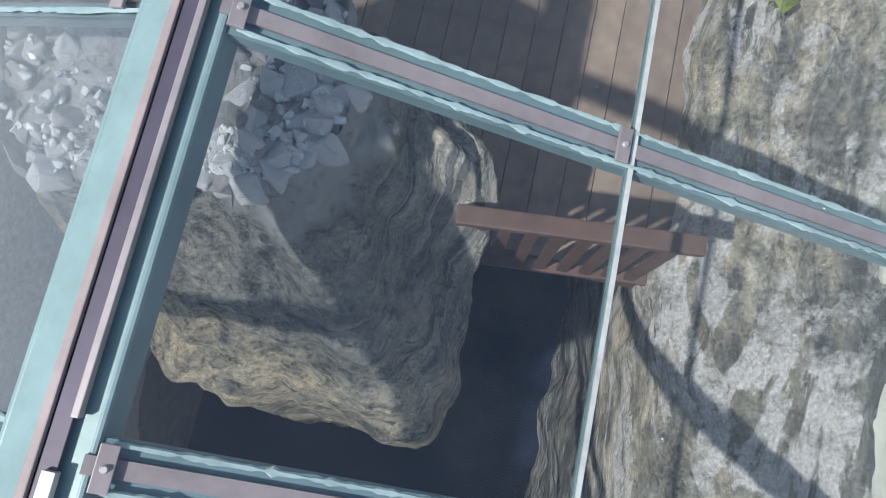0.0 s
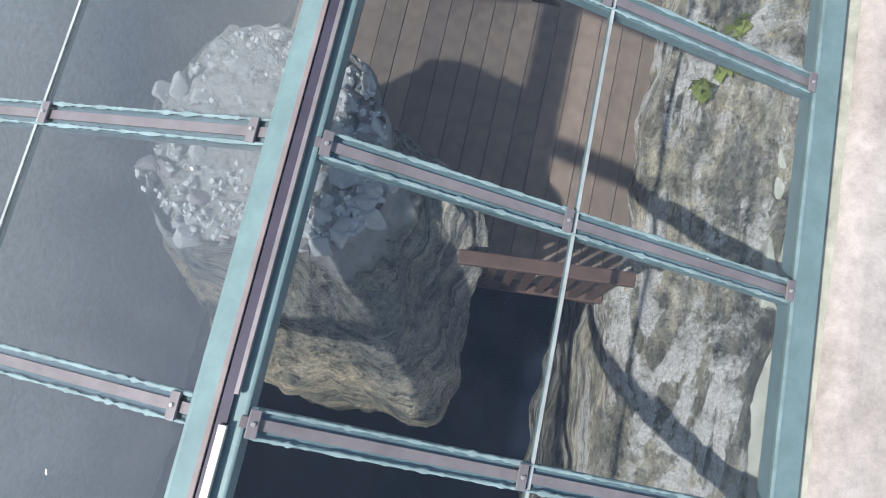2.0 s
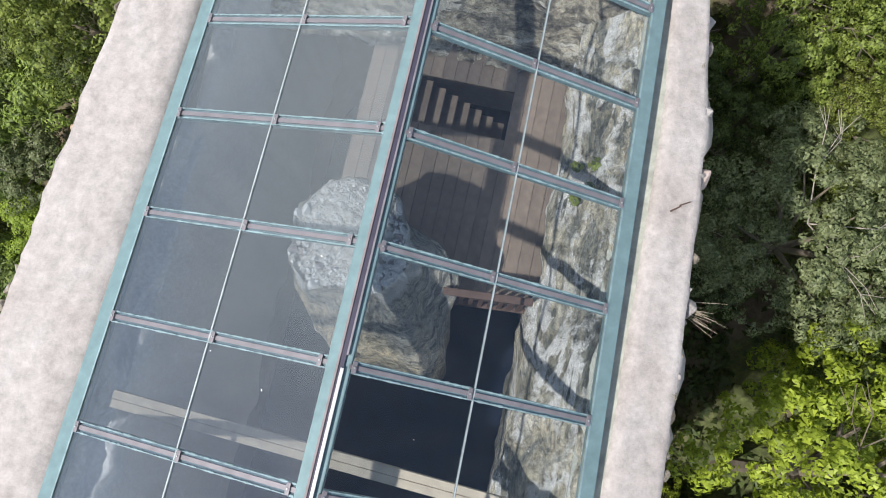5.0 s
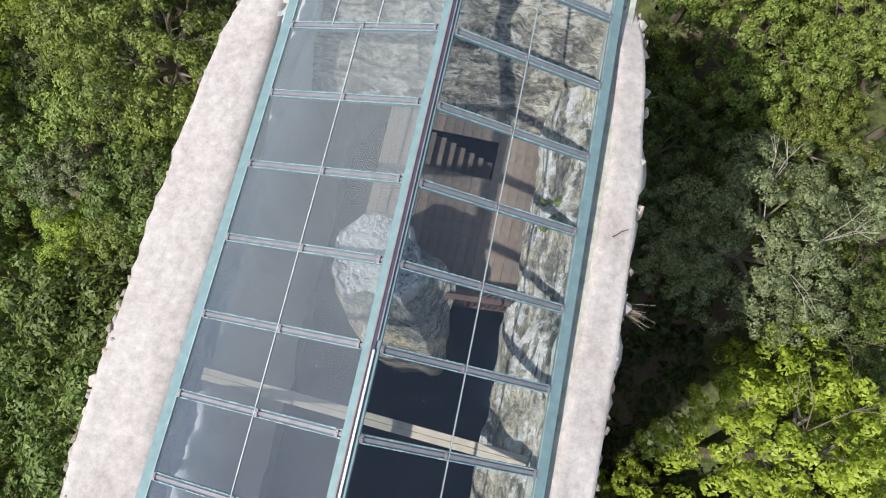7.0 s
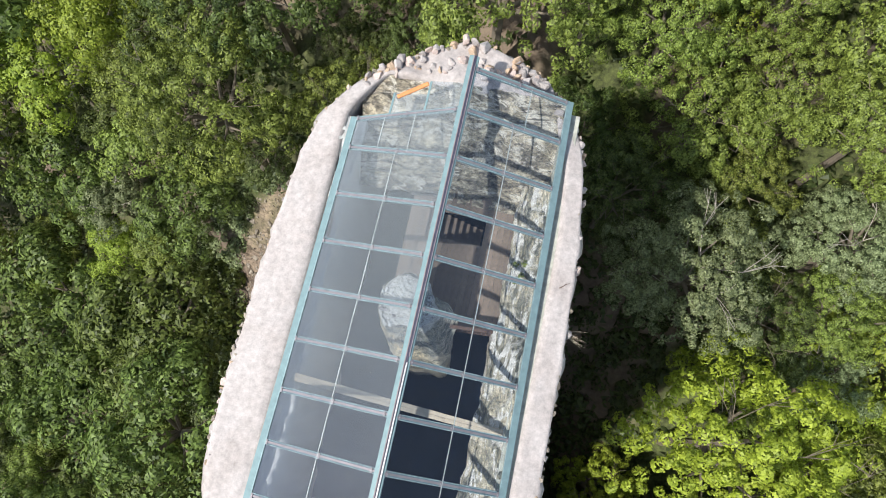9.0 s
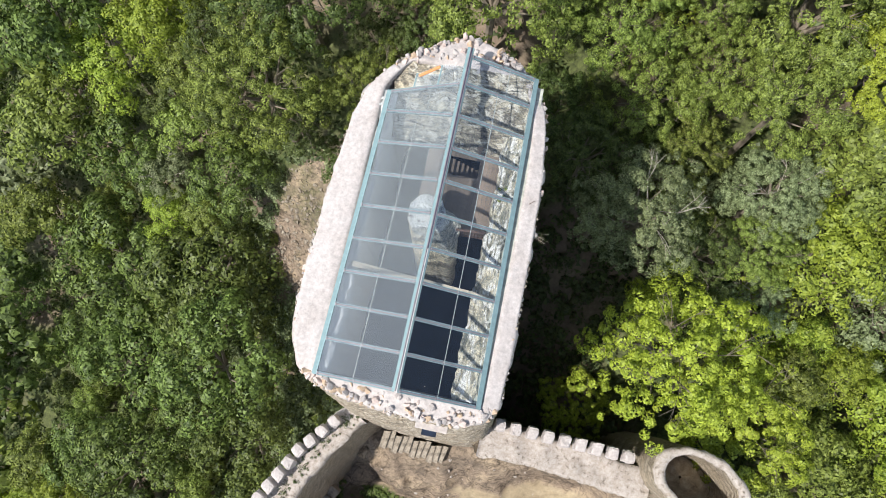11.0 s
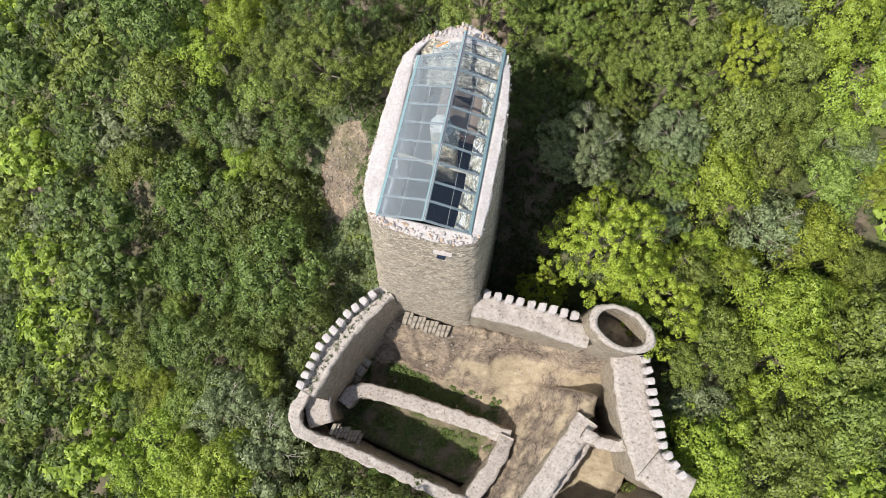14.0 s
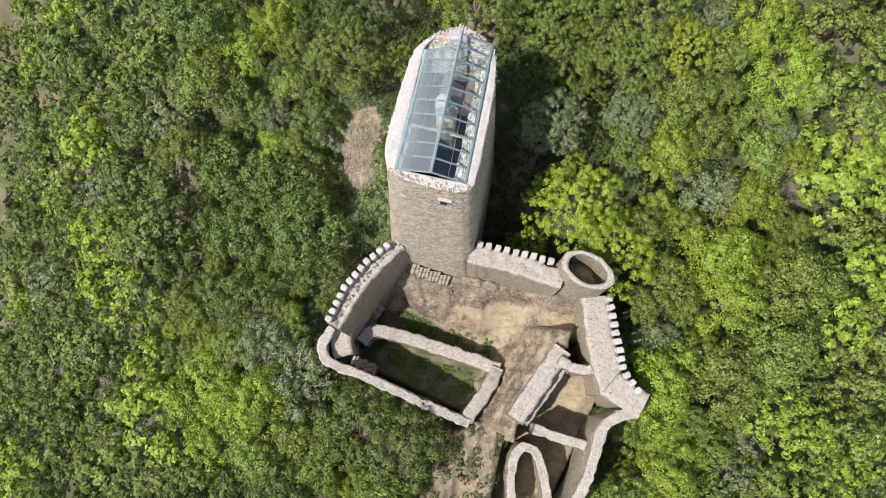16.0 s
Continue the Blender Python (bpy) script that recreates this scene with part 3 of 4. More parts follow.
    return part("seal", mesh_of("seal", verts, grid_faces(n + 1, 4)), M_SEAL, roof)


clamp_bm = boxed((0.046, 0.115, 0.012), pose(0, 0, 0), 0.003)
CLAMP = bpy.data.meshes.new("clamp")
clamp_bm.to_mesh(CLAMP)
clamp_bm.free()
CLAMP.materials.append(M_CAP)
bolt_bm = bmesh.new()
bmesh.ops.create_cone(bolt_bm, cap_ends=True, segments=10, radius1=0.011, radius2=0.008, depth=0.012)
BOLT = bpy.data.meshes.new("bolt")
bolt_bm.to_mesh(BOLT)
bolt_bm.free()
BOLT.materials.append(M_BOLT)
for side in (-1, 1):
    lines = [BAY * k for k in range(-1, 9)] + ([Y1] if side > 0 else [])
    mid = 0.492 if side > 0 else 0.52
    for i, (a, b) in enumerate(zip(lines, lines[1:])):
        skew = 0.45 if side < 0 and i == len(lines) - 2 else 0.0
        cuts = (0.03, mid, 0.965) if side > 0 or not skew else (0.03, 0.42, 0.70, 0.965)
        if side > 0 and i == len(lines) - 2:
            cuts = (0.03, 0.60, 0.965)
        for u0, u1 in zip(cuts, cuts[1:]):
            g = 0.006 / 2.7
            c = (glass_point(side, u0 + g, a + 0.025), glass_point(side, u1 - g, a + 0.025), glass_point(side, u1 - g, b - 0.025 - skew * u1), glass_point(side, u0 + g, b - 0.025 - skew * u0))
            part("pane", prism(c, 0.014), M_GLASS if side > 0 else M_GLASS_W, roof).visible_shadow = side < 0
        for u in cuts[1:-1]:
            bar(side, u, u, a, b - skew * u, 0.006, 0.012, 0.016, M_JOINT, "pane_joint")
            bar(side, u, u, a, b - skew * u, -0.016, 0.03, 0.026, M_STEEL, "glazing_bar")
    for i, y in enumerate(lines):
        skew = 0.45 if side < 0 and i == len(lines) - 1 else 0.0
        bar(side, 0.02, 0.97, y, y - skew, -0.016, 0.06, 0.13, M_STEEL, "rafter")
        bar(side, 0.03, 0.97, y, y - skew, 0.004, 0.014, 0.046, M_CAP, "cap_strip")
        if not skew:
            ragged_seal(side, 0.05, 0.96, y, 0.057)
            ragged_seal(side, 0.05, 0.96, y, -0.055)
        for u in (0.05 if side > 0 else 0.075, mid - 0.015, 0.96):
            p = glass_point(side, u, y - skew * u, 0.022)
            clamp = part("clamp", CLAMP, None, roof)
            clamp.matrix_basis = Matrix.Translation(p) @ pose(0, 0, 0, 0, side * 19.8, 0)
            bolt = part("bolt", BOLT, None, clamp)
            bolt.location = (0, 0, 0.011)
    bar(side, 1.0, 1.0, Y0 - 0.06, lines[-1] + (0.06 if side > 0 else -0.4), 0.0, 0.16, 0.17, M_STEEL, "eave_beam")
    bar(side, 0.972, 0.972, Y0, lines[-1] - (0 if side > 0 else 0.45), 0.008, 0.01, 0.02, M_SEAL, "eave_seal")
for u0, u1, y in ((0.04, 0.34, 10.25), (0.36, 0.66, 9.9)):
    c = [glass_point(-1, u, yy) for u, yy in ((u0, 9.62 - 0.45 * u0), (u1, 9.62 - 0.45 * u1), (u1, y), (u0, y))]
    part("pane", prism(c, 0.014), M_GLASS_W, roof)
    bar(-1, u1 + 0.01, u1 + 0.01, 9.6 - 0.45 * u1, y, 0.004, 0.05, 0.05, M_STEEL, "glazing_bar")
YM, YL = (Y0 + Y1) / 2 + 0.15, Y1 - Y0 + 0.35
part("ridge_beam", boxed((0.24, YL, 0.13), pose(-0.02, YM, RIDGE - 0.10), 0.01), M_STEEL, roof)
part("ridge_flashing", boxed((0.105, YL, 0.008), pose(-0.083, YM, RIDGE - 0.024, 0, -19.8, 0), 0.002), M_STEEL, roof)
part("ridge_gasket", boxed((0.024, YL, 0.020), pose(-0.028, YM, RIDGE - 0.006), 0.004), M_GASKET, roof)
part("ridge_slot", boxed((0.046, YL, 0.012), pose(0.012, YM, RIDGE - 0.014), 0.002), M_SLOT, roof)
part("ridge_strip", boxed((0.02, Y1 - 3.6, 0.026), pose(0.044, (Y1 + 3.6) / 2 + 0.1, RIDGE - 0.004), 0.003), M_CAP, roof)
# brighter, wider metal here stands in for sun glint along the ridge
part("ridge_strip", boxed((0.034, 4.85, 0.028), pose(0.026, 1.15, RIDGE - 0.002), 0.003), M_BOLT, roof, "south length of the ridge strip, brightened for a sun glint")

# ---- inside the tower ----


def around(stops, a):
    """A number that goes smoothly round the compass through stops of (degrees, value)."""
    a = a % 360
    full = stops + [(stops[0][0] + 360, stops[0][1])]
    for (p, v), (q, w) in zip(full, full[1:]):
        for k in (a, a + 360):
            if p <= k <= q:
                t = (k - p) / (q - p)
                return v + (w - v) * t * t * (3 - 2 * t)


# the pale broken cap, the lip where the hollow flank ends, and the lip's height
CAP_R = [(20, 0.36), (50, 0.46), (66, 0.58), (90, 0.82), (123, 1.02), (150, 0.98), (180, 0.89), (200, 0.72), (225, 0.34), (260, 0.20), (300, 0.20), (340, 0.26)]
LIP_R = [(0, 0.93), (17, 0.93), (40, 0.80), (66, 0.60), (90, 0.90), (123, 1.10), (150, 1.06), (180, 0.95), (200, 0.84), (227, 0.88), (245, 0.90), (287, 0.88), (311, 1.24), (320, 1.12), (345, 0.90)]
LIP_Z = [(0, 10.75), (17, 10.95), (40, 11.05), (66, 11.2), (90, 11.3), (123, 11.35), (180, 11.3), (200, 11.15), (227, 10.75), (245, 10.55), (287, 10.5), (311, 10.45), (340, 10.45)]


def rock_pillar():
    """A stack broken flat on top, its south and east side hollowed out in curved beds down to a lip."""
    rows, n, m = [], 220, 110
    cut, lip = 0.36, 0.84
    extra = []
    for i in range(m):
        u = i / (m - 1)
        row = []
        for j in range(n):
            deg = 360 * j / n
            a = math.radians(deg)
            rc, rl, zl = around(CAP_R, deg), around(LIP_R, deg), around(LIP_Z, deg)
            rag = 1 + 0.10 * fbm((math.cos(a) * 1.3, math.sin(a) * 1.3, 5), 2.0, 4)
            rc, rl = rc * rag, max(rl, rc + 0.02) * (1 + 0.05 * fbm((math.cos(a) * 2, math.sin(a) * 2, 9), 2.0, 4))
            s = 0.0
            if u < cut:
                r, z = rc * (u / cut) ** 0.8, 11.67 - 0.06 * (u / cut) ** 3
            elif u < lip:
                s = (u - cut) / (lip - cut)
                r, z = rc + (rl - rc) * s, zl + (11.61 - zl) * (1 - s) ** 1.5
            else:
                k = (u - lip) / (1 - lip)
                s = 1 + k
                r, z = rl * (1 - 0.10 * k) + 0.25 * k * max(0, -math.sin(a)), zl - 1.6 * k ** 1.4
            p = Vector((r * math.cos(a), 4.65 + r * math.sin(a), z))
            d = Vector((math.cos(a), math.sin(a), 0.9))
            if s == 0:
                p.z += 0.07 * fbm(p, 2.2, 4) - 0.03 + 0.03 * fbm((p.x, p.y, 2), 9.0, 4) - 0.05 * smooth(0.6, 1, u / cut)
            else:
                fold = fbm((s * 4 + 0.8 * fbm(p, 1.3, 3), math.cos(a) * 1.6, math.sin(a) * 1.6), 1.3, 6)
                p += d * (0.045 * fold + 0.02 * fbm(p, 5, 4)) * smooth(0, 0.15, s)
            row.append(p)
            lim = cut + 0.05 + 0.06 * fbm((p.x, p.y, 3), 3.0, 4) + 0.05 * math.cos(a - 0.8)
            if 70 < deg < 205:
                lim += 0.35
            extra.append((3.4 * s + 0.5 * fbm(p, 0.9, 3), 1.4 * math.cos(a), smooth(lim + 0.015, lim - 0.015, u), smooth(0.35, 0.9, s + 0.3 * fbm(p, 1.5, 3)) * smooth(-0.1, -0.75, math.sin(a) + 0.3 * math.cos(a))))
        rows.append(row)
    rows.append([Vector((v.x * 1.05, v.y, 4.0)) for v in rows[-1]])
    extra += [(20.0, 0.0, 0.0, 0.0)] * n
    me = mesh_of("rock_pillar", [v for r in rows for v in r], grid_faces(len(rows), n, True), True)
    # beds curl round the cap; the last number says how far the pale broken cap reaches
    beds = me.attributes.new("beds", "FLOAT_VECTOR", "POINT")
    beds.data.foreach_set("vector", [c for e in extra for c in e[:3]])
    warm = me.attributes.new("ochre", "FLOAT", "POINT")
    warm.data.foreach_set("value", [e[3] for e in extra])
    me.polygons.foreach_set("use_smooth", [f.index // n > 40 for f in me.polygons])
    me.materials.append(M_PILLAR)
    return me


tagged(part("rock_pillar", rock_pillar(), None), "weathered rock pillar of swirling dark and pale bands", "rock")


def rock_bank(x0, x1, y0, y1, z_of, nx=30, step=0.08, name="rock", under=False):
    ny = int((y1 - y0) / step)
    verts = []
    for i in range(ny + 1):
        y = y0 + (y1 - y0) * i / ny
        for j in range(nx):
            u = j / (nx - 1)
            p = Vector((x0 + (x1 - x0) * (u if u < 0.8 or not under else 0.8 - 3.0 * (u - 0.8)), y, z_of(u, y)))
            p.x += 0.14 * fbm((p.x * 2, y, max(p.z, 10.2) + 0.15 * min(0, p.z - 10.2)), 1.1, 4)
            p.z += 0.12 * fbm((p.x * 2.5, y * 0.8, 2), 1.4, 5) + 0.045 * fbm((p.x * 4, y * 2, 7), 3.0, 5)
            verts.append(p)
    return mesh_of(name, verts, grid_faces(ny + 1, nx), True)


east = rock_bank(2.62, 1.58, -1.1, 8.6, lambda u, y: 11.0 - 0.85 * u ** 1.2 if u < 0.8 else 10.35 - 8.0 * (u - 0.8) / 0.2, 48, 0.05, under=True)
tagged(part("rock_wall_east", east, M_ROCK), "rough banded rock face along the inner tower wall", "rock wall", kind="structure")
ledge = part("plaster_ledge", boxed((0.4, 11.6, 0.5), pose(2.70, 4.7, 10.72, 0, 0, 0.6), 0.02), M_LEDGE)
tagged(ledge, "smooth pale green-grey plaster ledge above the rock face", "ledge", kind="structure")
north = rock_bank(-2.6, 2.5, 7.9, 10.7, lambda u, y: 9.85 + 0.40 * (y - 7.9) + 0.12 * u ** 2 + 0.10 * math.sin(4 * y + 3 * u), 70, 0.05)
tagged(part("rock_wall_north", north, M_NROCK), "rough rippled rock slope at the rounded tower end", "rock wall", kind="structure")
westr = rock_bank(-2.86, -2.2, -1.1, 9.3, lambda u, y: 10.95 - 0.35 * u if u < 0.62 else 10.73 - 12.0 * (u - 0.62), 24)
tagged(part("rock_wall_west", westr, M_PALE), "narrow pale stone ledge along the inner tower wall", "rock wall", kind="structure")

deck = thing("wooden_deck", "grey-brown plank deck inside the tower under the glass", "deck")
PW, DZ = 0.165, 9.95
HATCH = (-0.35, 1.17, 6.93, 7.62)
PLANKS = {}
for i in range(17):
    x = -0.88 + PW * (i + 0.5)
    south = 4.78 if x > 0.1 else 5.3
    for a, b in (((south, HATCH[2]), (HATCH[3], 8.2)) if HATCH[0] < x < HATCH[1] else ((south, 8.2),)):
        k = round(b - a, 2)
        if k not in PLANKS:
            bm = boxed((PW - 0.004, b - a, 0.03), pose(0, 0, 0), 0.003)
            PLANKS[k] = bpy.data.meshes.new("plank")
            bm.to_mesh(PLANKS[k])
            bm.free()
            PLANKS[k].materials.append(M_PLANK)
        ob = part("plank", PLANKS[k], None, deck)
        ob.location = (x, (a + b) / 2, DZ + 0.0015 * (i * 7 % 5))
for y in (4.9, 5.9, 6.83, 7.72):
    part("joist", boxed((2.7, 0.08, 0.14), pose(0.47, y, DZ - 0.09)), M_PLANK, deck)
part("edge_board", boxed((1.95, 0.03, 0.2), pose(0.93, 4.765, DZ - 0.09), 0.004), M_RAIL, deck)
stairs_in = thing("wooden_stair", "dark wooden stair going down through the deck", "stair")
for i in range(8):
    part("tread", boxed((0.2, 0.80, 0.035), pose(-0.30 + 0.18 * i, 7.275, DZ - 0.12 - 0.17 * i), 0.004), M_PLANK, stairs_in)
rail = thing("deck_railing", "red-brown wooden railing at the end of the deck", "railing")
part("top_rail", boxed((1.02, 0.085, 0.05), pose(1.27, 4.70, 10.98, 0, 0, 4.5), 0.01), M_RAIL, rail)
part("bottom_rail", boxed((1.02, 0.06, 0.045), pose(1.27, 4.71, DZ + 0.12, 0, 0, 4.5), 0.006), M_RAIL, rail)
bm = boxed((0.055, 0.03, 0.88), pose(0, 0, 0), 0.004)
BAL = bpy.data.meshes.new("baluster")
bm.to_mesh(BAL)
bm.free()
BAL.materials.append(M_RAIL)
for i in range(8):
    ob = part("baluster", BAL, None, rail)
    ob.location = (0.86 + 0.118 * i, 4.675 + 0.0092 * i, DZ + 0.575)
for k in range(2):
    beam = thing("timber_beam", "pale sawn timber beam spanning the tower", "beam", "timber beams")
    part("beam_body", boxed((5.0, 0.092, 0.12), pose(-0.03, 2.57 + 0.097 * k, 10.90 + 0.006 * k, 0, 0, -2.7), 0.006), M_TIMBER, beam)
for y, ln in ((3.1, 1.6), (4.62, 1.15)):
    plate = thing("wall_plate", "pale timber plate lying on the plaster ledge", "board", "wall plates")
    part("plate_body", boxed((0.10, ln, 0.05), pose(2.66, y, 11.0, 0, 0, 0.6), 0.005), M_TIMBER, plate)
plank = thing("loose_board", "pale sawn board lying on the wall ledge", "board")
part("board_body", boxed((0.14, 1.1, 0.04), pose(-2.66, 6.7, 11.0, 0, 8, 4), 0.005), M_TIMBER, plank)

# ---- castle walls ----


def wall_body(pts, width, depth, rough=0.2, seg=0.25, across=6, lean=0.0):
    """A thick wall along a line of (x, y, top), its crown uneven."""
    line = resample(pts, seg)
    n = len(line)
    prof = [(-0.5, -1.0), (-0.5, -0.7), (-0.5, -0.45), (-0.5, -0.25), (-0.5, -0.12), (-0.5, -0.04)]
    prof += [(-0.5 + k / across, 0) for k in range(across + 1)]
    prof += [(0.5, -0.04), (0.5, -0.12), (0.5, -0.25), (0.5, -0.45), (0.5, -0.7), (0.5, -1.0)]
    verts = []
    for i, p in enumerate(line):
        t = (line[min(n - 1, i + 1)] - line[max(0, i - 1)]).normalized()
        s = Vector((t.y, -t.x, 0)).normalized()
        for u, v in prof:
            q = p + s * (u * width * (1 - 0.05 * v)) + Vector((0, 0, v * depth))
            q += s * (lean * depth * v if u < -0.4 else 0)
            q += s * (rough * fbm(q, 1.1, 4) * (1 if abs(u) > 0.4 else 0)) + Vector((0, 0, rough * (0.7 * fbm((q.x, q.y, 1), 1.1, 4) + 0.3 * fbm((q.x, q.y, 6), 4, 3)) if v == 0 else 0))
            verts.append(q)
    m = len(prof)
    faces = grid_faces(n, m)
    faces += [tuple(range(m)), tuple(reversed(range((n - 1) * m, n * m)))]
    me = mesh_of("wall", verts, faces, True)
    me.materials.append(M_CURTAIN)
    me.materials.append(M_CROWN)
    for f in me.polygons:
        j = f.index % (m - 1)
        if f.index < (n - 1) * (m - 1) and 5 <= j < m - 6:
            f.material_index = 1
    return me


def castle_wall(name, label, pts, width, depth, cut=1, **k):
    ob = part(name, wall_body(soften(pts, cut), width, depth, **k), None)
    return tagged(ob, label, "wall", kind="structure")


def merlon_mesh(seed):
    bm = bmesh.new()
    box(bm, (0.60, 0.70, 1.1), pose(0, 0, 0.1), 0.17)
    bmesh.ops.subdivide_edges(bm, edges=bm.edges[:], cuts=1, use_grid_fill=True)
    for v in bm.verts:
        v.co += Vector((0.07, 0.07, 0.08)) * fbm(v.co + Vector((seed * 7, 0, 0)), 2.2, 3)
    me = bpy.data.meshes.new("merlon")
    bm.to_mesh(me)
    bm.free()
    me.materials.append(M_MORTAR)
    return me


MERLONS = [merlon_mesh(i) for i in range(6)]


def merlons(wall, line, count):
    pts = resample(line, 0.05)
    for i in range(count):
        j = int((i + 0.5) / count * (len(pts) - 3))
        p, q = pts[j], pts[j + 2]
        ob = part("merlon", MERLONS[(i * 5 + i // 3) % 6], None, wall)
        ob.matrix_basis = Matrix.Translation(p) @ pose(0, 0, 0.05 * math.sin(i * 2.3), 0, 0, math.degrees(math.atan2(q.y - p.y, q.x - p.x)) + 4 * math.sin(i * 1.9))


west = castle_wall("wall_west", "thick curtain wall with a mortared walk and battlements", [(-3.25, -3.2, -8.5), (-5.2, -5.9, -8.7), (-6.85, -9.15, -9.0), (-8.05, -13.1, -9.5)], 1.5, 16, 2, lean=0.10)
merlons(west, [(-4.1, -3.6, -8.1), (-6.0, -5.9, -8.3), (-7.7, -9.1, -8.6), (-8.7, -13.0, -9.2)], 12)
north_w = castle_wall("wall_north", "curtain wall with a pale wall walk and battlements", [(4.1, -3.0, -6.9), (8.6, -3.1, -6.9), (14.0, -3.7, -6.9)], 1.9, 16)
merlons(north_w, [(4.6, -2.05, -6.5), (13.0, -2.25, -6.5)], 9)
east_w = castle_wall("wall_east", "broad curtain wall with a worn pale walk and battlements", [(18.0, -4.2, -9.8), (19.0, -7.8, -9.8), (20.4, -11.0, -9.8), (21.6, -13.6, -9.4)], 2.7, 16, 2)
castle_wall("wall_corner", "rounded corner platform of pale rubble", [(21.0, -12.6, -9.35), (23.0, -13.8, -9.2), (24.6, -14.3, -9.1)], 2.7, 16, 1, rough=0.2)
merlons(east_w, [(19.2, -3.9, -9.3), (20.8, -8.2, -9.3), (22.0, -11.2, -9.3), (24.0, -13.3, -9.0)], 12)
castle_wall("wall_bastion", "low rounded bastion wall of pale rubble", [(-8.7, -13.0, -12.9), (-9.5, -15.1, -13.3), (-8.7, -16.8, -13.5), (-4.6, -17.2, -13.9), (1.6, -18.6, -14.9), (8.0, -19.9, -15.9)], 0.95, 14, 2)
castle_wall("wall_platform", "low pale platform in the rounded end of the bastion", [(-8.1, -12.7, -14.4), (-7.6, -14.4, -14.5), (-6.9, -15.7, -14.6)], 2.2, 8, 1, rough=0.15)
castle_wall("wall_inner", "long free-standing inner wall of pale rubble", [(-5.9, -13.6, -17.7), (-5.2, -12.2, -17.7), (-3.1, -11.8, -17.9), (4.2, -12.5, -18.3), (10.2, -13.3, -17.7)], 1.4, 7, 1)
castle_wall("wall_inner_south", "short inner cross wall of pale rubble", [(9.9, -13.2, -17.4), (9.5, -15.4, -16.6), (7.5, -19.6, -16.0)], 1.4, 8)
castle_wall("wall_middle", "thick broken middle wall of pale rubble", [(16.0, -10.1, -11.9), (14.4, -13.7, -11.9), (12.4, -18.4, -12.1)], 1.9, 10)
castle_wall("wall_middle_foot", "lower ledge of rubble along the middle wall", [(16.5, -12.0, -13.4), (15.0, -15.6, -13.6), (13.6, -18.6, -13.6)], 0.9, 8)
castle_wall("wall_middle_arm", "narrow cross wall joining the curtain wall", [(15.7, -11.3, -11.5), (17.6, -12.0, -11.3), (20.3, -11.3, -10.7)], 1.0, 10)
castle_wall("wall_south_cross", "narrow rubble cross wall", [(14.6, -18.9, -13.3), (20.9, -19.5, -12.9)], 1.0, 8)
castle_wall("wall_south_east", "thin curved rubble curtain wall", [(24.2, -14.9, -9.15), (22.3, -15.7, -9.25), (20.9, -17.3, -9.5), (20.8, -20.5, -9.7), (20.1, -24.6, -10.3), (17.4, -30.0, -11.3)], 1.05, 16, 2)
castle_wall("wall_oval", "narrow horseshoe wall of pale rubble", [(14.2, -27.7, -14.7), (13.2, -23.5, -14.5), (13.6, -21.0, -14.3), (15.3, -20.8, -14.3), (16.6, -22.8, -14.3), (18.1, -27.1, -14.5)], 0.9, 8, 2)


def turret_ring(levels):
    """A band of the turret through levels of (share of the plan, height)."""
    n, rows = 96, []
    for r, z in levels:
        row = []
        for j in range(n):
            a = 2 * math.pi * j / n
            stretch = 1 + 0.12 * max(0, math.cos(a + 0.5)) ** 3
            q = Vector((15.75 + 2.55 * r * stretch * math.cos(a), -2.78 + 1.75 * r * math.sin(a) - 0.42 * r * math.cos(a), z))
            row.append(q + Vector((math.cos(a), math.sin(a), 0.6)) * 0.10 * fbm(q, 1.4, 4))
        rows.append(row)
    return mesh_of("turret_band", [v for r in rows for v in r], grid_faces(len(rows), n, True), True)


turret = thing("turret", "open oval corner turret of pale rubble masonry", "turret")
part("outer_wall", turret_ring(((0.985, -3.9), (1.0, -4.6), (1.0, -5.5), (1.01, -7), (1.03, -9), (1.05, -14), (1.08, -26))), M_CURTAIN, turret)
part("inner_wall", turret_ring(((0.70, -8.6), (0.72, -8), (0.75, -6), (0.765, -3.95))), M_CURTAIN, turret)
part("wall_crown", turret_ring(((0.75, -4.05), (0.78, -3.84), (0.84, -3.78), (0.92, -3.78), (0.975, -3.84), (1.01, -4.05))), M_CROWN, turret, "pale mortared wall crown")
part("turret_floor", turret_ring(((0.02, -7.5), (0.3, -7.6), (0.55, -7.8), (0.8, -8.2))), M_GROUND_SAND, turret, "sandy floor inside the turret")


def flight(label, a, b, steps, width):
    """A flight of rough stone steps between two places."""
    st = thing("stone_stair", label, "stair", "castle stairs")
    a, b = Vector(a), Vector(b)
    t = b - a
    turn = math.degrees(math.atan2(t.y, t.x))
    run = math.hypot(t.x, t.y) / steps
    bm = boxed((run * 1.08, width, 1.2), pose(0, 0, -0.6), 0.03)
    for v in bm.verts:
        v.co += Vector((0.06, 0.12, 0.06)) * fbm(v.co, 2.3, 2)
    me = bpy.data.meshes.new("step")
    bm.to_mesh(me)
    bm.free()
    me.materials.append(M_STEP)
    for i in range(steps):
        ob = part("step", me, None, st)
        ob.matrix_basis = Matrix.Translation(a.lerp(b, (i + 0.5) / steps)) @ pose(0, 0.12 * math.sin(i * 2.1), 0.03 * math.sin(i * 3.7), 0, 0, turn + 5 * math.sin(i * 1.7))


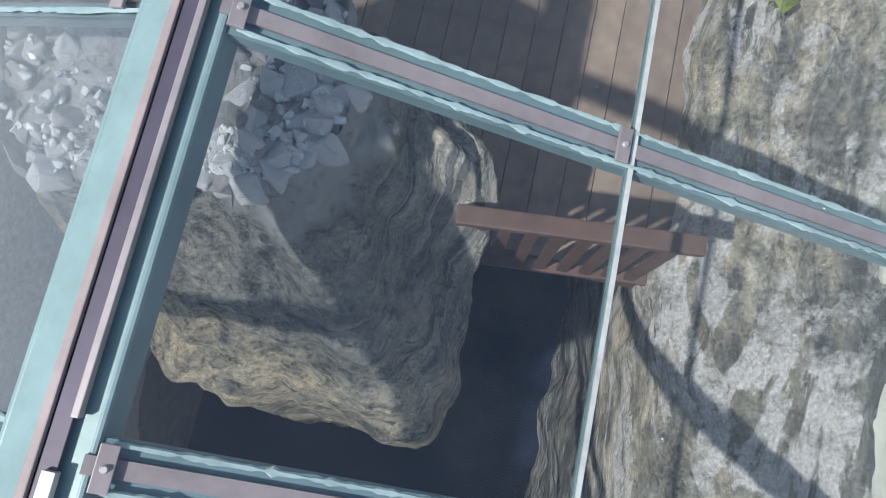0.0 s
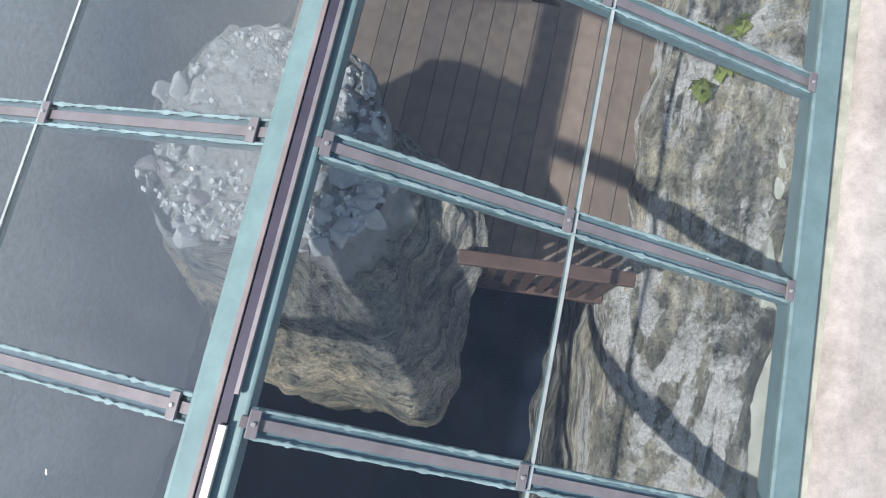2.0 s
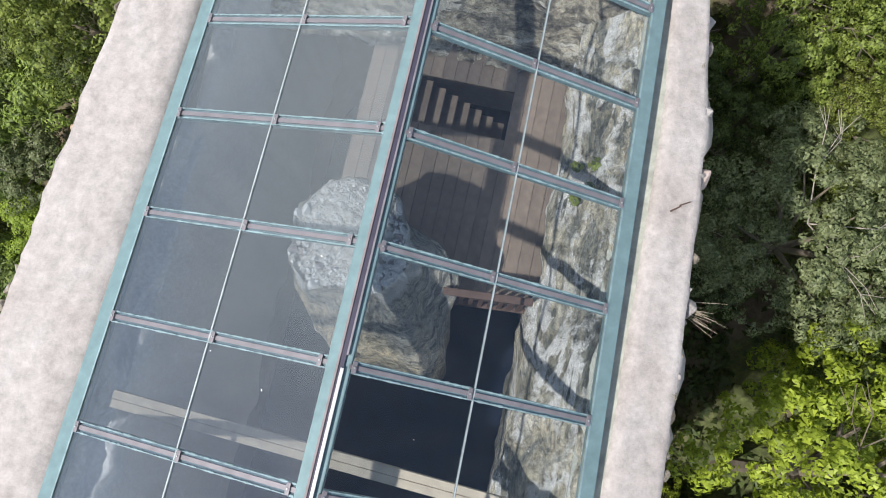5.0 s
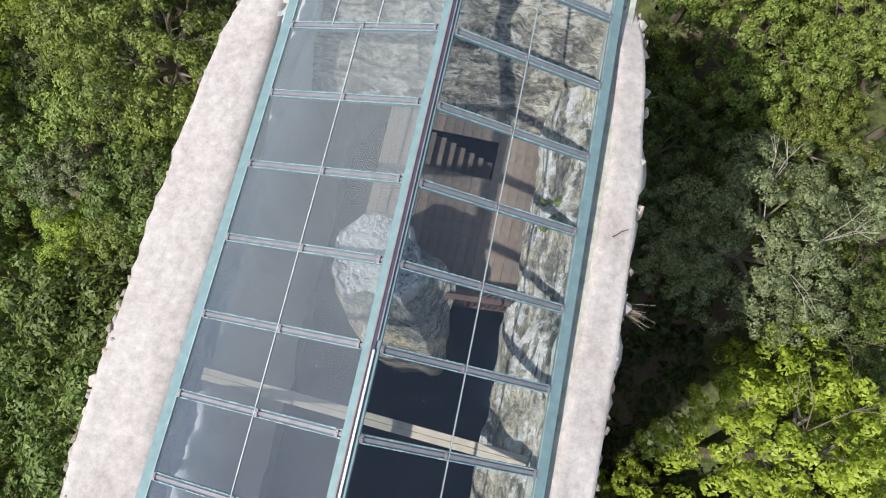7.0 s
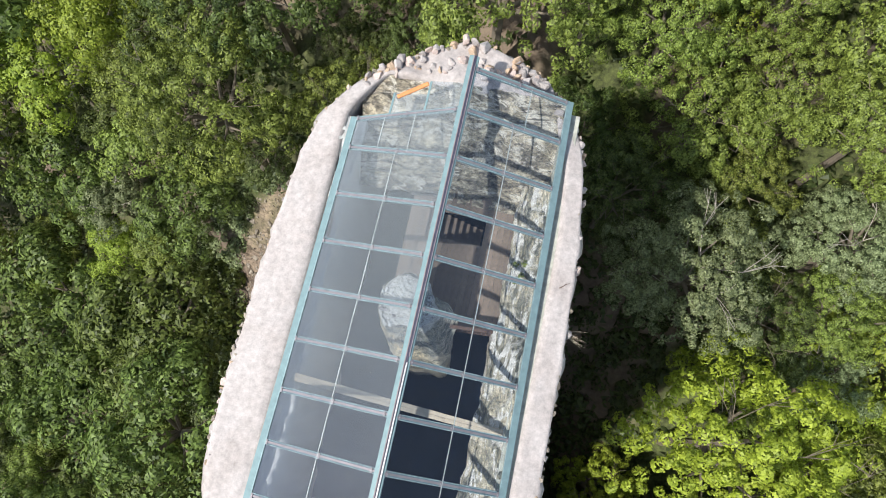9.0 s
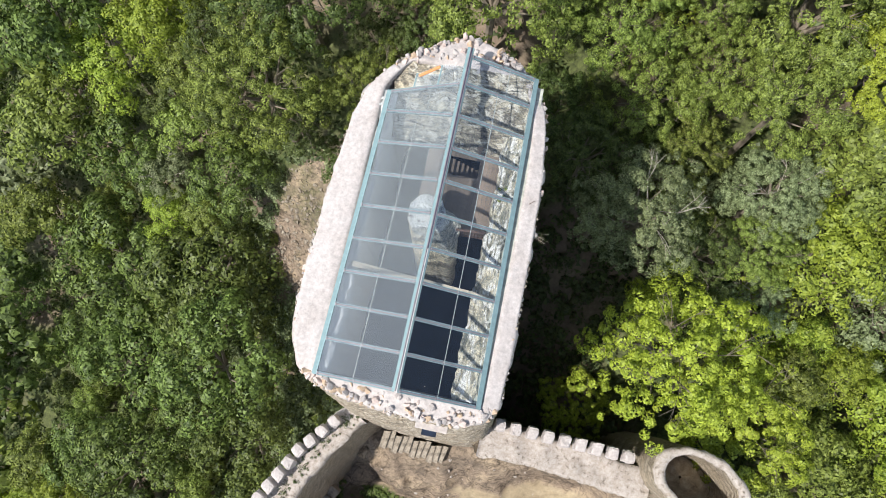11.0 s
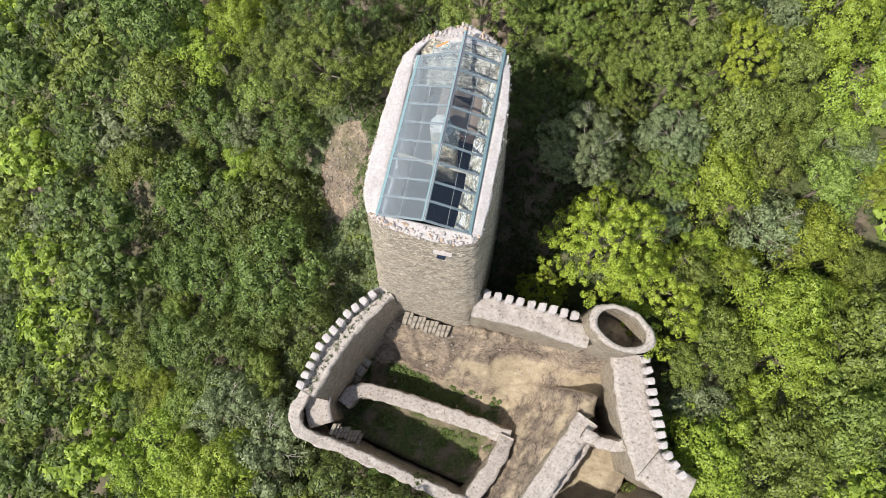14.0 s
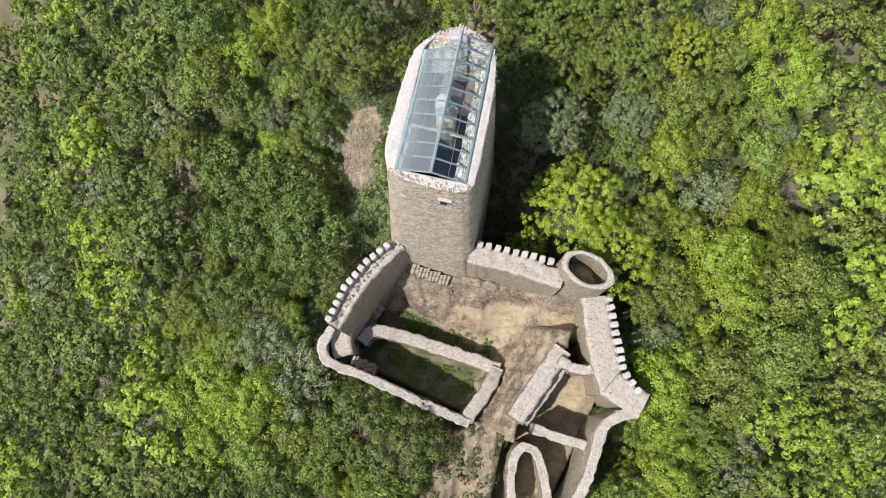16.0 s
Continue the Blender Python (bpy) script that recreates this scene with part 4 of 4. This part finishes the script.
flight("worn grey stone steps along the tower foot", (-1.8, -4.75, -13.6), (2.5, -5.15, -15.3), 11, 1.1)
flight("worn stone steps along the curtain wall foot", (-4.6, -9.0, -17.6), (-6.0, -12.0, -20.0), 9, 0.9)
flight("narrow worn steps inside the bastion", (-6.1, -15.9, -15.0), (-3.5, -16.4, -17.5), 9, 1.0)

# ---- trees ----


def leaf_cloud(rng, centres, radii, per, leaf, up=0.8, squash=0.7, axes=None):
    """Leaves as small pointed blades over the upper skin of many clumps."""
    n = len(centres) * per
    c = np.repeat(centres, per, 0)
    r = np.repeat(radii, per)[:, None]
    e = rng.normal(size=(n, 3))
    e /= np.linalg.norm(e, axis=1)[:, None]
    lean = np.array([0, 0, up]) if axes is None else np.repeat(axes, per, 0)
    e = e + 0.45 * lean
    e /= np.linalg.norm(e, axis=1)[:, None]
    p = c + e * r * rng.uniform(0.75, 1.08, (n, 1)) * np.array([1, 1, squash])
    nrm = 0.95 * e + 0.45 * lean + rng.normal(size=(n, 3)) * 0.22
    nrm /= np.linalg.norm(nrm, axis=1)[:, None]
    t = np.cross(nrm, rng.normal(size=(n, 3)))
    t /= np.linalg.norm(t, axis=1)[:, None]
    s = np.cross(nrm, t)
    L, W = leaf * rng.uniform(0.75, 1.5, (n, 1)), leaf * rng.uniform(0.6, 1.0, (n, 1))
    v = np.stack([p - t * L * 0.6, p + t * L * 0.4 + s * W / 2, p + t * L * 0.4 - s * W / 2], 1).reshape(-1, 3)
    return v


def blades_mesh(name, v):
    n = len(v) // 3
    me = bpy.data.meshes.new(name)
    me.vertices.add(len(v))
    me.vertices.foreach_set("co", np.ascontiguousarray(v, dtype=np.float32).ravel())
    me.loops.add(len(v))
    me.loops.foreach_set("vertex_index", np.arange(len(v), dtype=np.int32))
    me.polygons.add(n)
    me.polygons.foreach_set("loop_start", np.arange(0, len(v), 3, dtype=np.int32))
    me.update(calc_edges=True)
    return me


def crown_points(seed, blobs, per, leaf, flat=0.95, lobes_n=13):
    """A domed crown of lobes, each lobe set with clumps, open between them."""
    rng = np.random.default_rng(seed)
    lobes = rng.normal(size=(lobes_n, 3))
    lobes /= np.linalg.norm(lobes, axis=1)[:, None]
    lobes[:, 2] = np.abs(lobes[:, 2]) * 0.9 - 0.1
    size = rng.uniform(0.28, 0.46, lobes_n) * (13 / lobes_n) ** 0.45
    if lobes_n > 20:
        # evenly spread sprays, some set further in
        k = np.arange(lobes_n) + rng.uniform(-0.35, 0.35, lobes_n)
        z = 1 - 1.15 * (k + 0.5) / lobes_n
        turn = k * 2.39996 + rng.normal(size=lobes_n) * 0.15
        q = np.sqrt(np.maximum(0, 1 - z * z))
        lobes = np.stack([q * np.cos(turn), q * np.sin(turn), z], 1) * rng.uniform(0.72, 1.12, (lobes_n, 1))
    mids = np.vstack([lobes * (1.0 - size * 0.7)[:, None], [[0, 0, 0.1]]])
    size = np.append(size, 0.55)
    share = np.append(size[:lobes_n] ** 2, 0.2)
    pick = rng.choice(lobes_n + 1, blobs, p=share / share.sum())
    d = rng.normal(size=(blobs, 3))
    d /= np.linalg.norm(d, axis=1)[:, None]
    d[:, 2] = np.where(d[:, 2] < -0.25, -d[:, 2], d[:, 2])
    c = (mids[pick] + d * size[pick][:, None] * rng.uniform(0.8, 1.0, (blobs, 1))) * np.array([1, 1, flat])
    whole = c / (np.linalg.norm(c, axis=1)[:, None] + 1e-6)
    axes = 0.6 * d + 0.5 * whole + np.array([0, 0, 0.25])
    return leaf_cloud(rng, c, rng.uniform(0.09, 0.18, blobs) * (1 if lobes_n < 20 else 0.5), per, leaf, axes=axes)


def trunk_mesh(seed):
    rng = random.Random(seed)
    bm = bmesh.new()

    def limb(a, b, r0, r1):
        d = b - a
        m = Matrix.Translation((a + b) / 2) @ d.to_track_quat("Z", "Y").to_matrix().to_4x4()
        bmesh.ops.create_cone(bm, cap_ends=True, segments=6, radius1=r0, radius2=r1, depth=d.length, matrix=m)
    base, fork = Vector((0, 0, -1.9)), Vector((rng.uniform(-0.08, 0.08), rng.uniform(-0.08, 0.08), -0.35))
    limb(base, fork, 0.07, 0.045)
    for i in range(6):
        a = 2 * math.pi * (i + rng.random()) / 6
        mid = fork + Vector((0.28 * math.cos(a), 0.28 * math.sin(a), 0.35))
        limb(fork, mid, 0.035, 0.02)
        for k in (-0.5, 0.5):
            limb(mid, mid + Vector((0.28 * math.cos(a + k), 0.28 * math.sin(a + k), 0.15)), 0.018, 0.005)
    me = bpy.data.meshes.new("trunk")
    bm.to_mesh(me)
    bm.free()
    me.materials.append(M_BARK)
    return me


def twig_mesh(seed):
    """Leafless limbs that fork twice and stand out of the crown."""
    rng = random.Random(seed)
    bm = bmesh.new()

    def limb(a, d, length, r, level):
        b = a + d * length
        m = Matrix.Translation((a + b) / 2) @ d.to_track_quat("Z", "Y").to_matrix().to_4x4()
        bmesh.ops.create_cone(bm, cap_ends=False, segments=4, radius1=r, radius2=r * 0.6, depth=length, matrix=m)
        if level:
            for _ in range(3):
                e = (d + Vector((rng.gauss(0, 0.5), rng.gauss(0, 0.5), rng.gauss(0, 0.3)))).normalized()
                limb(b, e, length * 0.6, r * 0.6, level - 1)
    for i in range(3):
        a = 2 * math.pi * i / 3 + rng.random()
        limb(Vector((0, 0, 0.2)), Vector((math.cos(a), math.sin(a), 0.9)).normalized(), 0.5, 0.008, 2)
    me = bpy.data.meshes.new("bare_branches")
    bm.to_mesh(me)
    bm.free()
    return me


LABELS = ["dense deep green broadleaf tree on the hillside", "leafy mid-green broadleaf tree on the hillside", "bright yellow-green broadleaf tree in full leaf", "grey-green sparse-leaved tree on the hillside"]
PROTO = []
KINDS = (0, 0, 0, 1, 1, 1, 2, 2, 3, 3)
for i, kind in enumerate(KINDS):
    tr = thing("tree", LABELS[kind], "tree", "hillside trees", (0, 0, -200))
    part("trunk", trunk_mesh(i), None, tr)
    part("crown", blades_mesh("crown", crown_points(100 + i, 160 if kind != 3 else 150, 60 if kind == 2 else 46, 0.043 if kind == 2 else 0.053)), M_LEAF[kind], tr)
    if kind == 3:
        part("bare_branch", twig_mesh(i), M_DEAD, tr, "pale leafless branch")
    PROTO.append((kind, tr))
# trees close to the tower carry finer leaves on visible limbs
FINE = {}
for kind in range(4):
    tr = thing("tree", LABELS[kind], "tree", "hillside trees", (0, 0, -200))
    part("trunk", trunk_mesh(40 + kind), None, tr)
    part("crown", blades_mesh("crown", crown_points(140 + kind, 430, 58, 0.029 if kind == 2 else 0.026, lobes_n=58 if kind == 2 else 40)), (M_NEAR, M_LEAF[1], M_MAPLE, M_LEAF[3])[kind], tr)
    part("bare_branch", twig_mesh(40 + kind), M_DEAD if kind == 3 else M_BARK, tr, "pale leafless branch" if kind == 3 else "thin branch showing between the leaves")
    FINE[kind] = tr
BY_KIND = {k: [t for q, t in PROTO if q == k] for k in range(4)}
rng = random.Random(11)


def bare(x, y):
    """Where the castle, the open slab and the gully leave no room for trees."""
    if -6.5 < x < 10.0 and -4 < y < 14.5 and not (x > 7.5 and y > 10.5):
        return True
    if any(inside_castle(x + a, y + b) > 0 for a, b in ((0, 0), (2.0, 0), (-2.0, 0), (0, 2.2), (0, -1.5))):
        return True
    if -4 < y < 0 and 2 < x < 20:
        return True
    if -18 < y < -2 and -9.0 - 0.5 * max(0, -4 - y) < x < 0:
        return True
    if slab_at(x, y) < 2.6 or (-12.5 < x < -5 and -6 < y < 5):
        return True
    return 4 < x < 17 and -34 < y < -17


def in_view(x, y):
    """The stretch of hillside that the flight overlooks."""
    return -82 < x < 66 and -44 + 0.22 * x < y < 42 + 0.2 * x


def plant(kind, x, y, r, z=None):
    close = -17 < x < 21 and -2 < y < 22
    src = FINE[kind] if close else rng.choice(BY_KIND[kind])
    z = ground_z(x, y) + r * 0.8 + rng.uniform(0.5, 5.0) if z is None else z
    return copy_thing(src, pose(x, y, z, 0, 0, rng.uniform(0, 360)) @ Matrix.Diagonal((r, r, r * rng.uniform(1.0, 1.35), 1)))


spots = [(13.5, 3.4, 4.7, 2, -4.6), (-24.5, -22.0, 5.6, 2, None), (-17.0, -22.5, 5.2, 2, None), (-32.5, -27.0, 5.2, 2, None), (-20.5, -29.5, 4.6, 2, None), (-26.5, -31.5, 4.6, 2, None), (-43.0, -13.0, 5.2, 2, None), (-48.0, -6.0, 4.6, 2, None), (-15.0, -29.0, 4.0, 1, None),
         (9.9, 10.3, 3.4, 3, -1.4), (13.6, 9.2, 2.8, 0, -5.0), (6.8, 13.6, 2.8, 0, None), (8.3, 10.4, 2.4, 3, None), (4.6, 16.2, 3.0, 0, None), (-6.2, 15.5, 3.0, 1, None), (17.0, 13.3, 2.8, 3, None), (13.0, 23.8, 2.6, 1, None), (-11.2, 14.0, 2.6, 0, None), (9.6, 17.5, 3.6, 1, -3.6), (17.5, 13.5, 3.4, 3, -5.6), (-12.5, 14.2, 4.4, 1, -5.0)]
for _ in range(50000):
    x, y = rng.uniform(-86, 70), rng.uniform(-56, 60)
    r = rng.choice((2.4, 3.2, 3.8, 4.4, 4.9, 5.4))
    if not in_view(x, y) or bare(x, y) or any((x - a) ** 2 + (y - b) ** 2 < (0.52 * (r + c)) ** 2 for a, b, c, *_ in spots):
        continue
    if any(inside_castle(x + 0.85 * r * a, y + 0.85 * r * b) > 0 for a, b in ((-1, 0), (1, 0), (0, 1), (-0.7, 0.7), (0.7, 0.7), (-0.7, -0.7))):
        continue
    k = fbm((x, y, 20), 0.08, 3)
    east_side = smooth(0, 25, x)
    roll = rng.random() + 0.3 * k
    kind = 2 if roll > 0.92 - 0.24 * east_side else 3 if roll > 0.84 - 0.22 * east_side else 1 if roll > 0.47 - 0.42 * east_side else 0
    if -18 < x < -4 and y > -4 and kind in (1, 2) and (kind == 2 or rng.random() < 0.7):
        kind = 0
    if x > 8 and y > 8 and kind == 0:
        kind = 1
    spots.append((x, y, r, kind, None))
    if len(spots) >= 1000:
        break
spots.sort(key=lambda s: (s[0] - 2) ** 2 + (s[1] - 0) ** 2)
for x, y, r, kind, z in spots[:205]:
    plant(kind, x, y, r, z)
for kind in range(4):
    cloud_v = []
    for x, y, r, k, z in spots[205:]:
        if k == kind:
            v = crown_points(rng.randint(0, 999), 58, 21, 0.115) * r + np.array([x, y, ground_z(x, y) + r * 0.8 + rng.uniform(0.5, 5.0)])
            cloud_v.append(v)
    if cloud_v:
        tagged(part("far_woods", blades_mesh("far_woods", np.concatenate(cloud_v)), M_LEAF[kind]), LABELS[kind].replace("tree", "woods"), "woods", kind="stuff")
for t in [t for _, t in PROTO] + list(FINE.values()):
    for o in (*t.children, t):
        bpy.data.objects.remove(o)


def scatter(name, label, count, area, leaf, size, material, ok, seed, per=14):
    r2 = np.random.default_rng(seed)
    pts = []
    while len(pts) < count:
        x, y = r2.uniform(area[0], area[1]), r2.uniform(area[2], area[3])
        if ok(x, y):
            pts.append((x, y, ground_z(x, y) + 0.3 * size))
    v = leaf_cloud(r2, np.array(pts), r2.uniform(0.4, 1.0, count) * size, per, leaf, 0.9)
    return tagged(part(name, blades_mesh(name, v), material), label, "plants", kind="stuff")


def wild(x, y):
    return inside_castle(x, y) == 0 and not (-4.6 < x < 4.6 and -6 < y < 12.5) and slab_at(x, y) > 0.9 and in_view(x, y)


scatter("undergrowth", "low green undergrowth between the trees", 8000, (-70, 60, -40, 44), 0.32, 0.9, M_SHADE_LEAF, wild, 5, 17)
scatter("bushes", "low bushes on the slope below the tower", 1400, (-18, -4, -18, 14), 0.15, 0.6, M_LEAF[3], wild, 6, 55)
scatter("slope_grass", "pale green grass and low shrubs outside the walls", 2400, (-17, -4, -19, 3), 0.13, 0.38, M_LEAF[1], wild, 16, 26)
# dark leaves carry the tower's shade over the gully floor
scatter("gully_scrub", "low scrub in the gully, its leaves darkened for the tower's shade", 170, (4.6, 12, -3, 12), 0.22, 0.7, M_SHADE_LEAF, wild, 8, 44)
scatter("court_grass", "tufts of grass in the castle court", 900, (-7, 9, -17, -8.5), 0.12, 0.22, M_GRASS, lambda x, y: inside_castle(x, y) > 0.5 and (-11.4 < y + 0.1 * x < -9.2 or -15.4 < y + 0.1 * x < -13.6) and fbm((x, y, 8), 0.5, 4) > -0.1, 7, 22)

moss_line = resample([(-3.4, -3.4, -8.45), (-5.3, -5.9, -8.65), (-6.9, -9.15, -8.95), (-8.0, -12.8, -9.4)], 0.12)
r4 = np.random.default_rng(12)
moss_at = np.array([tuple(moss_line[r4.integers(len(moss_line))] + Vector((r4.uniform(-0.35, 0.45), r4.uniform(-0.2, 0.2), 0.02))) for _ in range(120)])
tagged(part("wall_moss", blades_mesh("wall_moss", leaf_cloud(r4, moss_at, r4.uniform(0.05, 0.16, 120), 16, 0.07, squash=0.4)), M_SHADE_LEAF), "dark moss and weeds on the curtain wall walk", "plants", kind="stuff")


def rubble(name, label, count, area, sizes, material, ok, seed):
    """Loose angular stones lying half sunk in the ground."""
    rg = random.Random(seed)
    shapes = [stone_mesh(60 + i) for i in range(5)]
    shapes = [([v.co.copy() for v in me.vertices], [tuple(f.vertices) for f in me.polygons]) for me in shapes]
    verts, faces, done = [], [], 0
    while done < count:
        x, y = rg.uniform(area[0], area[1]), rg.uniform(area[2], area[3])
        if not ok(x, y):
            continue
        done += 1
        vs, fs = rg.choice(shapes)
        size = rg.choice(sizes) * rg.uniform(0.8, 1.2)
        m = Matrix.LocRotScale(Vector((x, y, ground_z(x, y))), Euler((rg.uniform(0, 6), rg.uniform(0, 6), rg.uniform(0, 6))), Vector((size, size * 0.8, size * 0.6)))
        base = len(verts)
        verts += [m @ v for v in vs]
        faces += [tuple(i + base for i in f) for f in fs]
    tagged(part(name, mesh_of(name, verts, faces), material), label, "rubble", kind="stuff")


rubble("slab_rubble", "brown-grey broken stones on the open slope", 520, (-14.5, -7.5, 3, 14.5), (0.12, 0.2, 0.3, 0.5), M_STEP, lambda x, y: slab_at(x, y) < 1.1, 3)
rubble("court_rubble", "loose pale stones in the castle court", 240, (-8, 20, -20, -5), (0.10, 0.15, 0.22, 0.35), M_CROWN, lambda x, y: inside_castle(x, y) > 0.9 and fbm((x, y, 81), 0.35, 3) > -0.05, 4)

# ---- stones along the tower's crown ----
STONES = [stone_mesh(i) for i in range(8)]
for i, me in enumerate(STONES):
    me.materials.append((M_STONE_A, M_STONE_B, M_STONE_C, M_MORTAR)[i % 4])
rs = random.Random(5)
ENDS = [p for p in outline if p.y > 9.3 or p.y < -1.2]
for i in range(300):
    p = rs.choice(ENDS if i % 3 else outline)
    e = smooth(9.4, 10.8, p.y) + smooth(-0.8, -1.6, p.y)
    q = outer(p, 10.84 - rs.random() * 0.28)
    k = rs.random()
    if e > 0.3 and k < 0.75:
        a = inner(p, 11)
        q = a.lerp(outer(p, 11), rs.uniform(0.25, 1.0))
        q.z = 10.92 + rs.uniform(-0.06, 0.06)
        size = rs.uniform(0.14, 0.42)
    else:
        q += outward(q) * rs.uniform(-0.10, 0.01)
        size = rs.uniform(0.18, 0.36)
    ob = part("stone", STONES[rs.randrange(8)], None, tower)
    ob.matrix_basis = Matrix.LocRotScale(q, Euler((rs.uniform(0, 6), rs.uniform(0, 6), rs.uniform(0, 6))), Vector((size, size * rs.uniform(0.7, 1), size * rs.uniform(0.5, 0.9))))


def edge_rubble(label, count, material, seed):
    """Small stones showing all along the broken edge of the wall top."""
    rg = random.Random(seed)
    shapes = [([v.co.copy() for v in me.vertices], [tuple(f.vertices) for f in me.polygons]) for me in STONES]
    verts, faces = [], []
    for _ in range(count):
        p = rg.choice(outline)
        q = outer(p, 10.86 - 0.45 * rg.random() ** 1.5)
        q += outward(q) * rg.uniform(-0.12, -0.02)
        vs, fs = rg.choice(shapes)
        size = rg.uniform(0.08, 0.24)
        m = Matrix.LocRotScale(q, Euler((rg.uniform(0, 6), rg.uniform(0, 6), rg.uniform(0, 6))), Vector((size, size * 0.85, size * 0.65)))
        base = len(verts)
        verts += [m @ v for v in vs]
        faces += [tuple(i + base for i in f) for f in fs]
    ob = part("edge_rubble", mesh_of("edge_rubble", verts, faces), material, tower, label)
    tagged(ob, label, kind="stuff")


edge_rubble("small grey stones along the broken wall edge", 420, M_STONE_A, 31)
edge_rubble("small brown-grey stones along the broken wall edge", 420, M_STEP, 32)
edge_rubble("small tan stones along the broken wall edge", 160, M_STONE_B, 33)

# ---- rubble on the pillar's broken top ----
pillar = bpy.data.objects["rock_pillar"]
PEBBLES = [stone_mesh(20 + i, 2) for i in range(6)]
for i, me in enumerate(PEBBLES):
    me.materials.append(M_PALE if i != 4 else M_STONE_A)


def cap_place():
    deg = rs.uniform(0, 360)
    r = around(CAP_R, deg) * math.sqrt(rs.random())
    a = math.radians(deg)
    return Vector((r * math.cos(a), 4.65 + r * math.sin(a), 11.61 - 0.05 * (r / around(CAP_R, deg)) ** 3))


for i in range(260):
    size = rs.choice((0.06, 0.08, 0.10, 0.12, 0.15, 0.19))
    ob = part("stone", PEBBLES[rs.randrange(6)], None, pillar)
    ob.matrix_basis = Matrix.LocRotScale(cap_place(), Euler((rs.uniform(0, 6), rs.uniform(0, 6), rs.uniform(0, 6))), Vector((size, size * 0.85, size * 0.7)))
shapes = [([v.co.copy() for v in me.vertices], [tuple(f.vertices) for f in me.polygons]) for me in PEBBLES]
verts, faces = [], []
for i in range(900):
    size = rs.uniform(0.025, 0.06)
    m = Matrix.LocRotScale(cap_place() + Vector((0, 0, rs.uniform(0, 0.05))), Euler((rs.uniform(0, 6), rs.uniform(0, 6), rs.uniform(0, 6))), Vector((size, size * 0.8, size * 0.7)))
    vs, fs = rs.choice(shapes)
    faces += [tuple(k + len(verts) for k in f) for f in fs]
    verts += [m @ v for v in vs]
tagged(part("stone_chips", mesh_of("stone_chips", verts, faces), M_PALE, pillar), "pale broken chips between the larger stones", kind="stuff")

# ---- small things on the tower's crown ----
stick = thing("dry_stick", "short dry brown stick lying on the wall top", "stick")
bm = bmesh.new()
for k, (x, y, turn) in enumerate(((0, 0, 38), (0.1, 0.085, 30))):
    bmesh.ops.create_cone(bm, cap_ends=True, segments=6, radius1=0.011 - 0.003 * k, radius2=0.007, depth=0.14, matrix=pose(3.17 + x, 6.15 + y, 11.0, 0, 90, turn))
part("stick_wood", bm, M_RAIL, stick)
tuft = thing("dry_grass_tuft", "pale dry grass tuft on the outer wall edge", "grass")
bm = bmesh.new()
for k in range(14):
    d = Vector((1.0, rs.uniform(-0.55, 0.35), rs.uniform(-0.2, 0.35))).normalized()
    ln = rs.uniform(0.35, 0.75)
    a = Vector((3.45, 5.15 + rs.uniform(-0.05, 0.05), 10.5))
    bmesh.ops.create_cone(bm, cap_ends=False, segments=4, radius1=0.004, radius2=0.0015, depth=ln, matrix=Matrix.Translation(a + d * ln / 2) @ d.to_track_quat("Z", "Y").to_matrix().to_4x4())
part("stalk", bm, M_TIMBER, tuft)
plant_in = thing("rock_fern", "small green plant growing on the inner rock face", "plant")
r3 = np.random.default_rng(9)
v = leaf_cloud(r3, np.array([(2.22, 6.55, 10.78), (2.2, 6.25, 10.76), (2.0, 6.5, 10.72), (2.05, 6.1, 10.72)]), np.array([0.09, 0.08, 0.06, 0.07]), 16, 0.085)
part("foliage", blades_mesh("foliage", v), M_LEAF[1], plant_in)
foam = thing("orange_foam_strip", "orange sealing foam along the glass end", "foam")
bm = boxed((0.85, 0.1, 0.06), pose(-1.32, 9.98, 11.70, 0, -20, 28), 0.02)
part("foam_body", bm, M_FOAM, foam)


# ---- specks on the glass ----
verts, faces = [], []
for i in range(48):
    side = rs.choice((-1, 1))
    p = glass_point(side, rs.uniform(0.08, 0.92), rs.uniform(Y0 + 0.1, 9.3), 0.004)
    a, ln = rs.uniform(0, 6.28), rs.choice((0.004, 0.005, 0.006, 0.008, 0.008, 0.016))
    t, w = Vector((math.cos(a), math.sin(a), -FALL * side * math.cos(a))) * ln, Vector((-math.sin(a), math.cos(a), FALL * side * math.sin(a))) * ln * rs.uniform(0.25, 0.6)
    k = len(verts)
    verts += [p - t, p - t * 0.3 + w, p + t, p + t * 0.2 - w]
    faces += [(k, k + 1, k + 2), (k, k + 2, k + 3)]
tagged(part("glass_specks", mesh_of("glass_specks", verts, faces), M_PALE), "tiny pale flakes and droppings on the glass panes", "litter", kind="stuff")
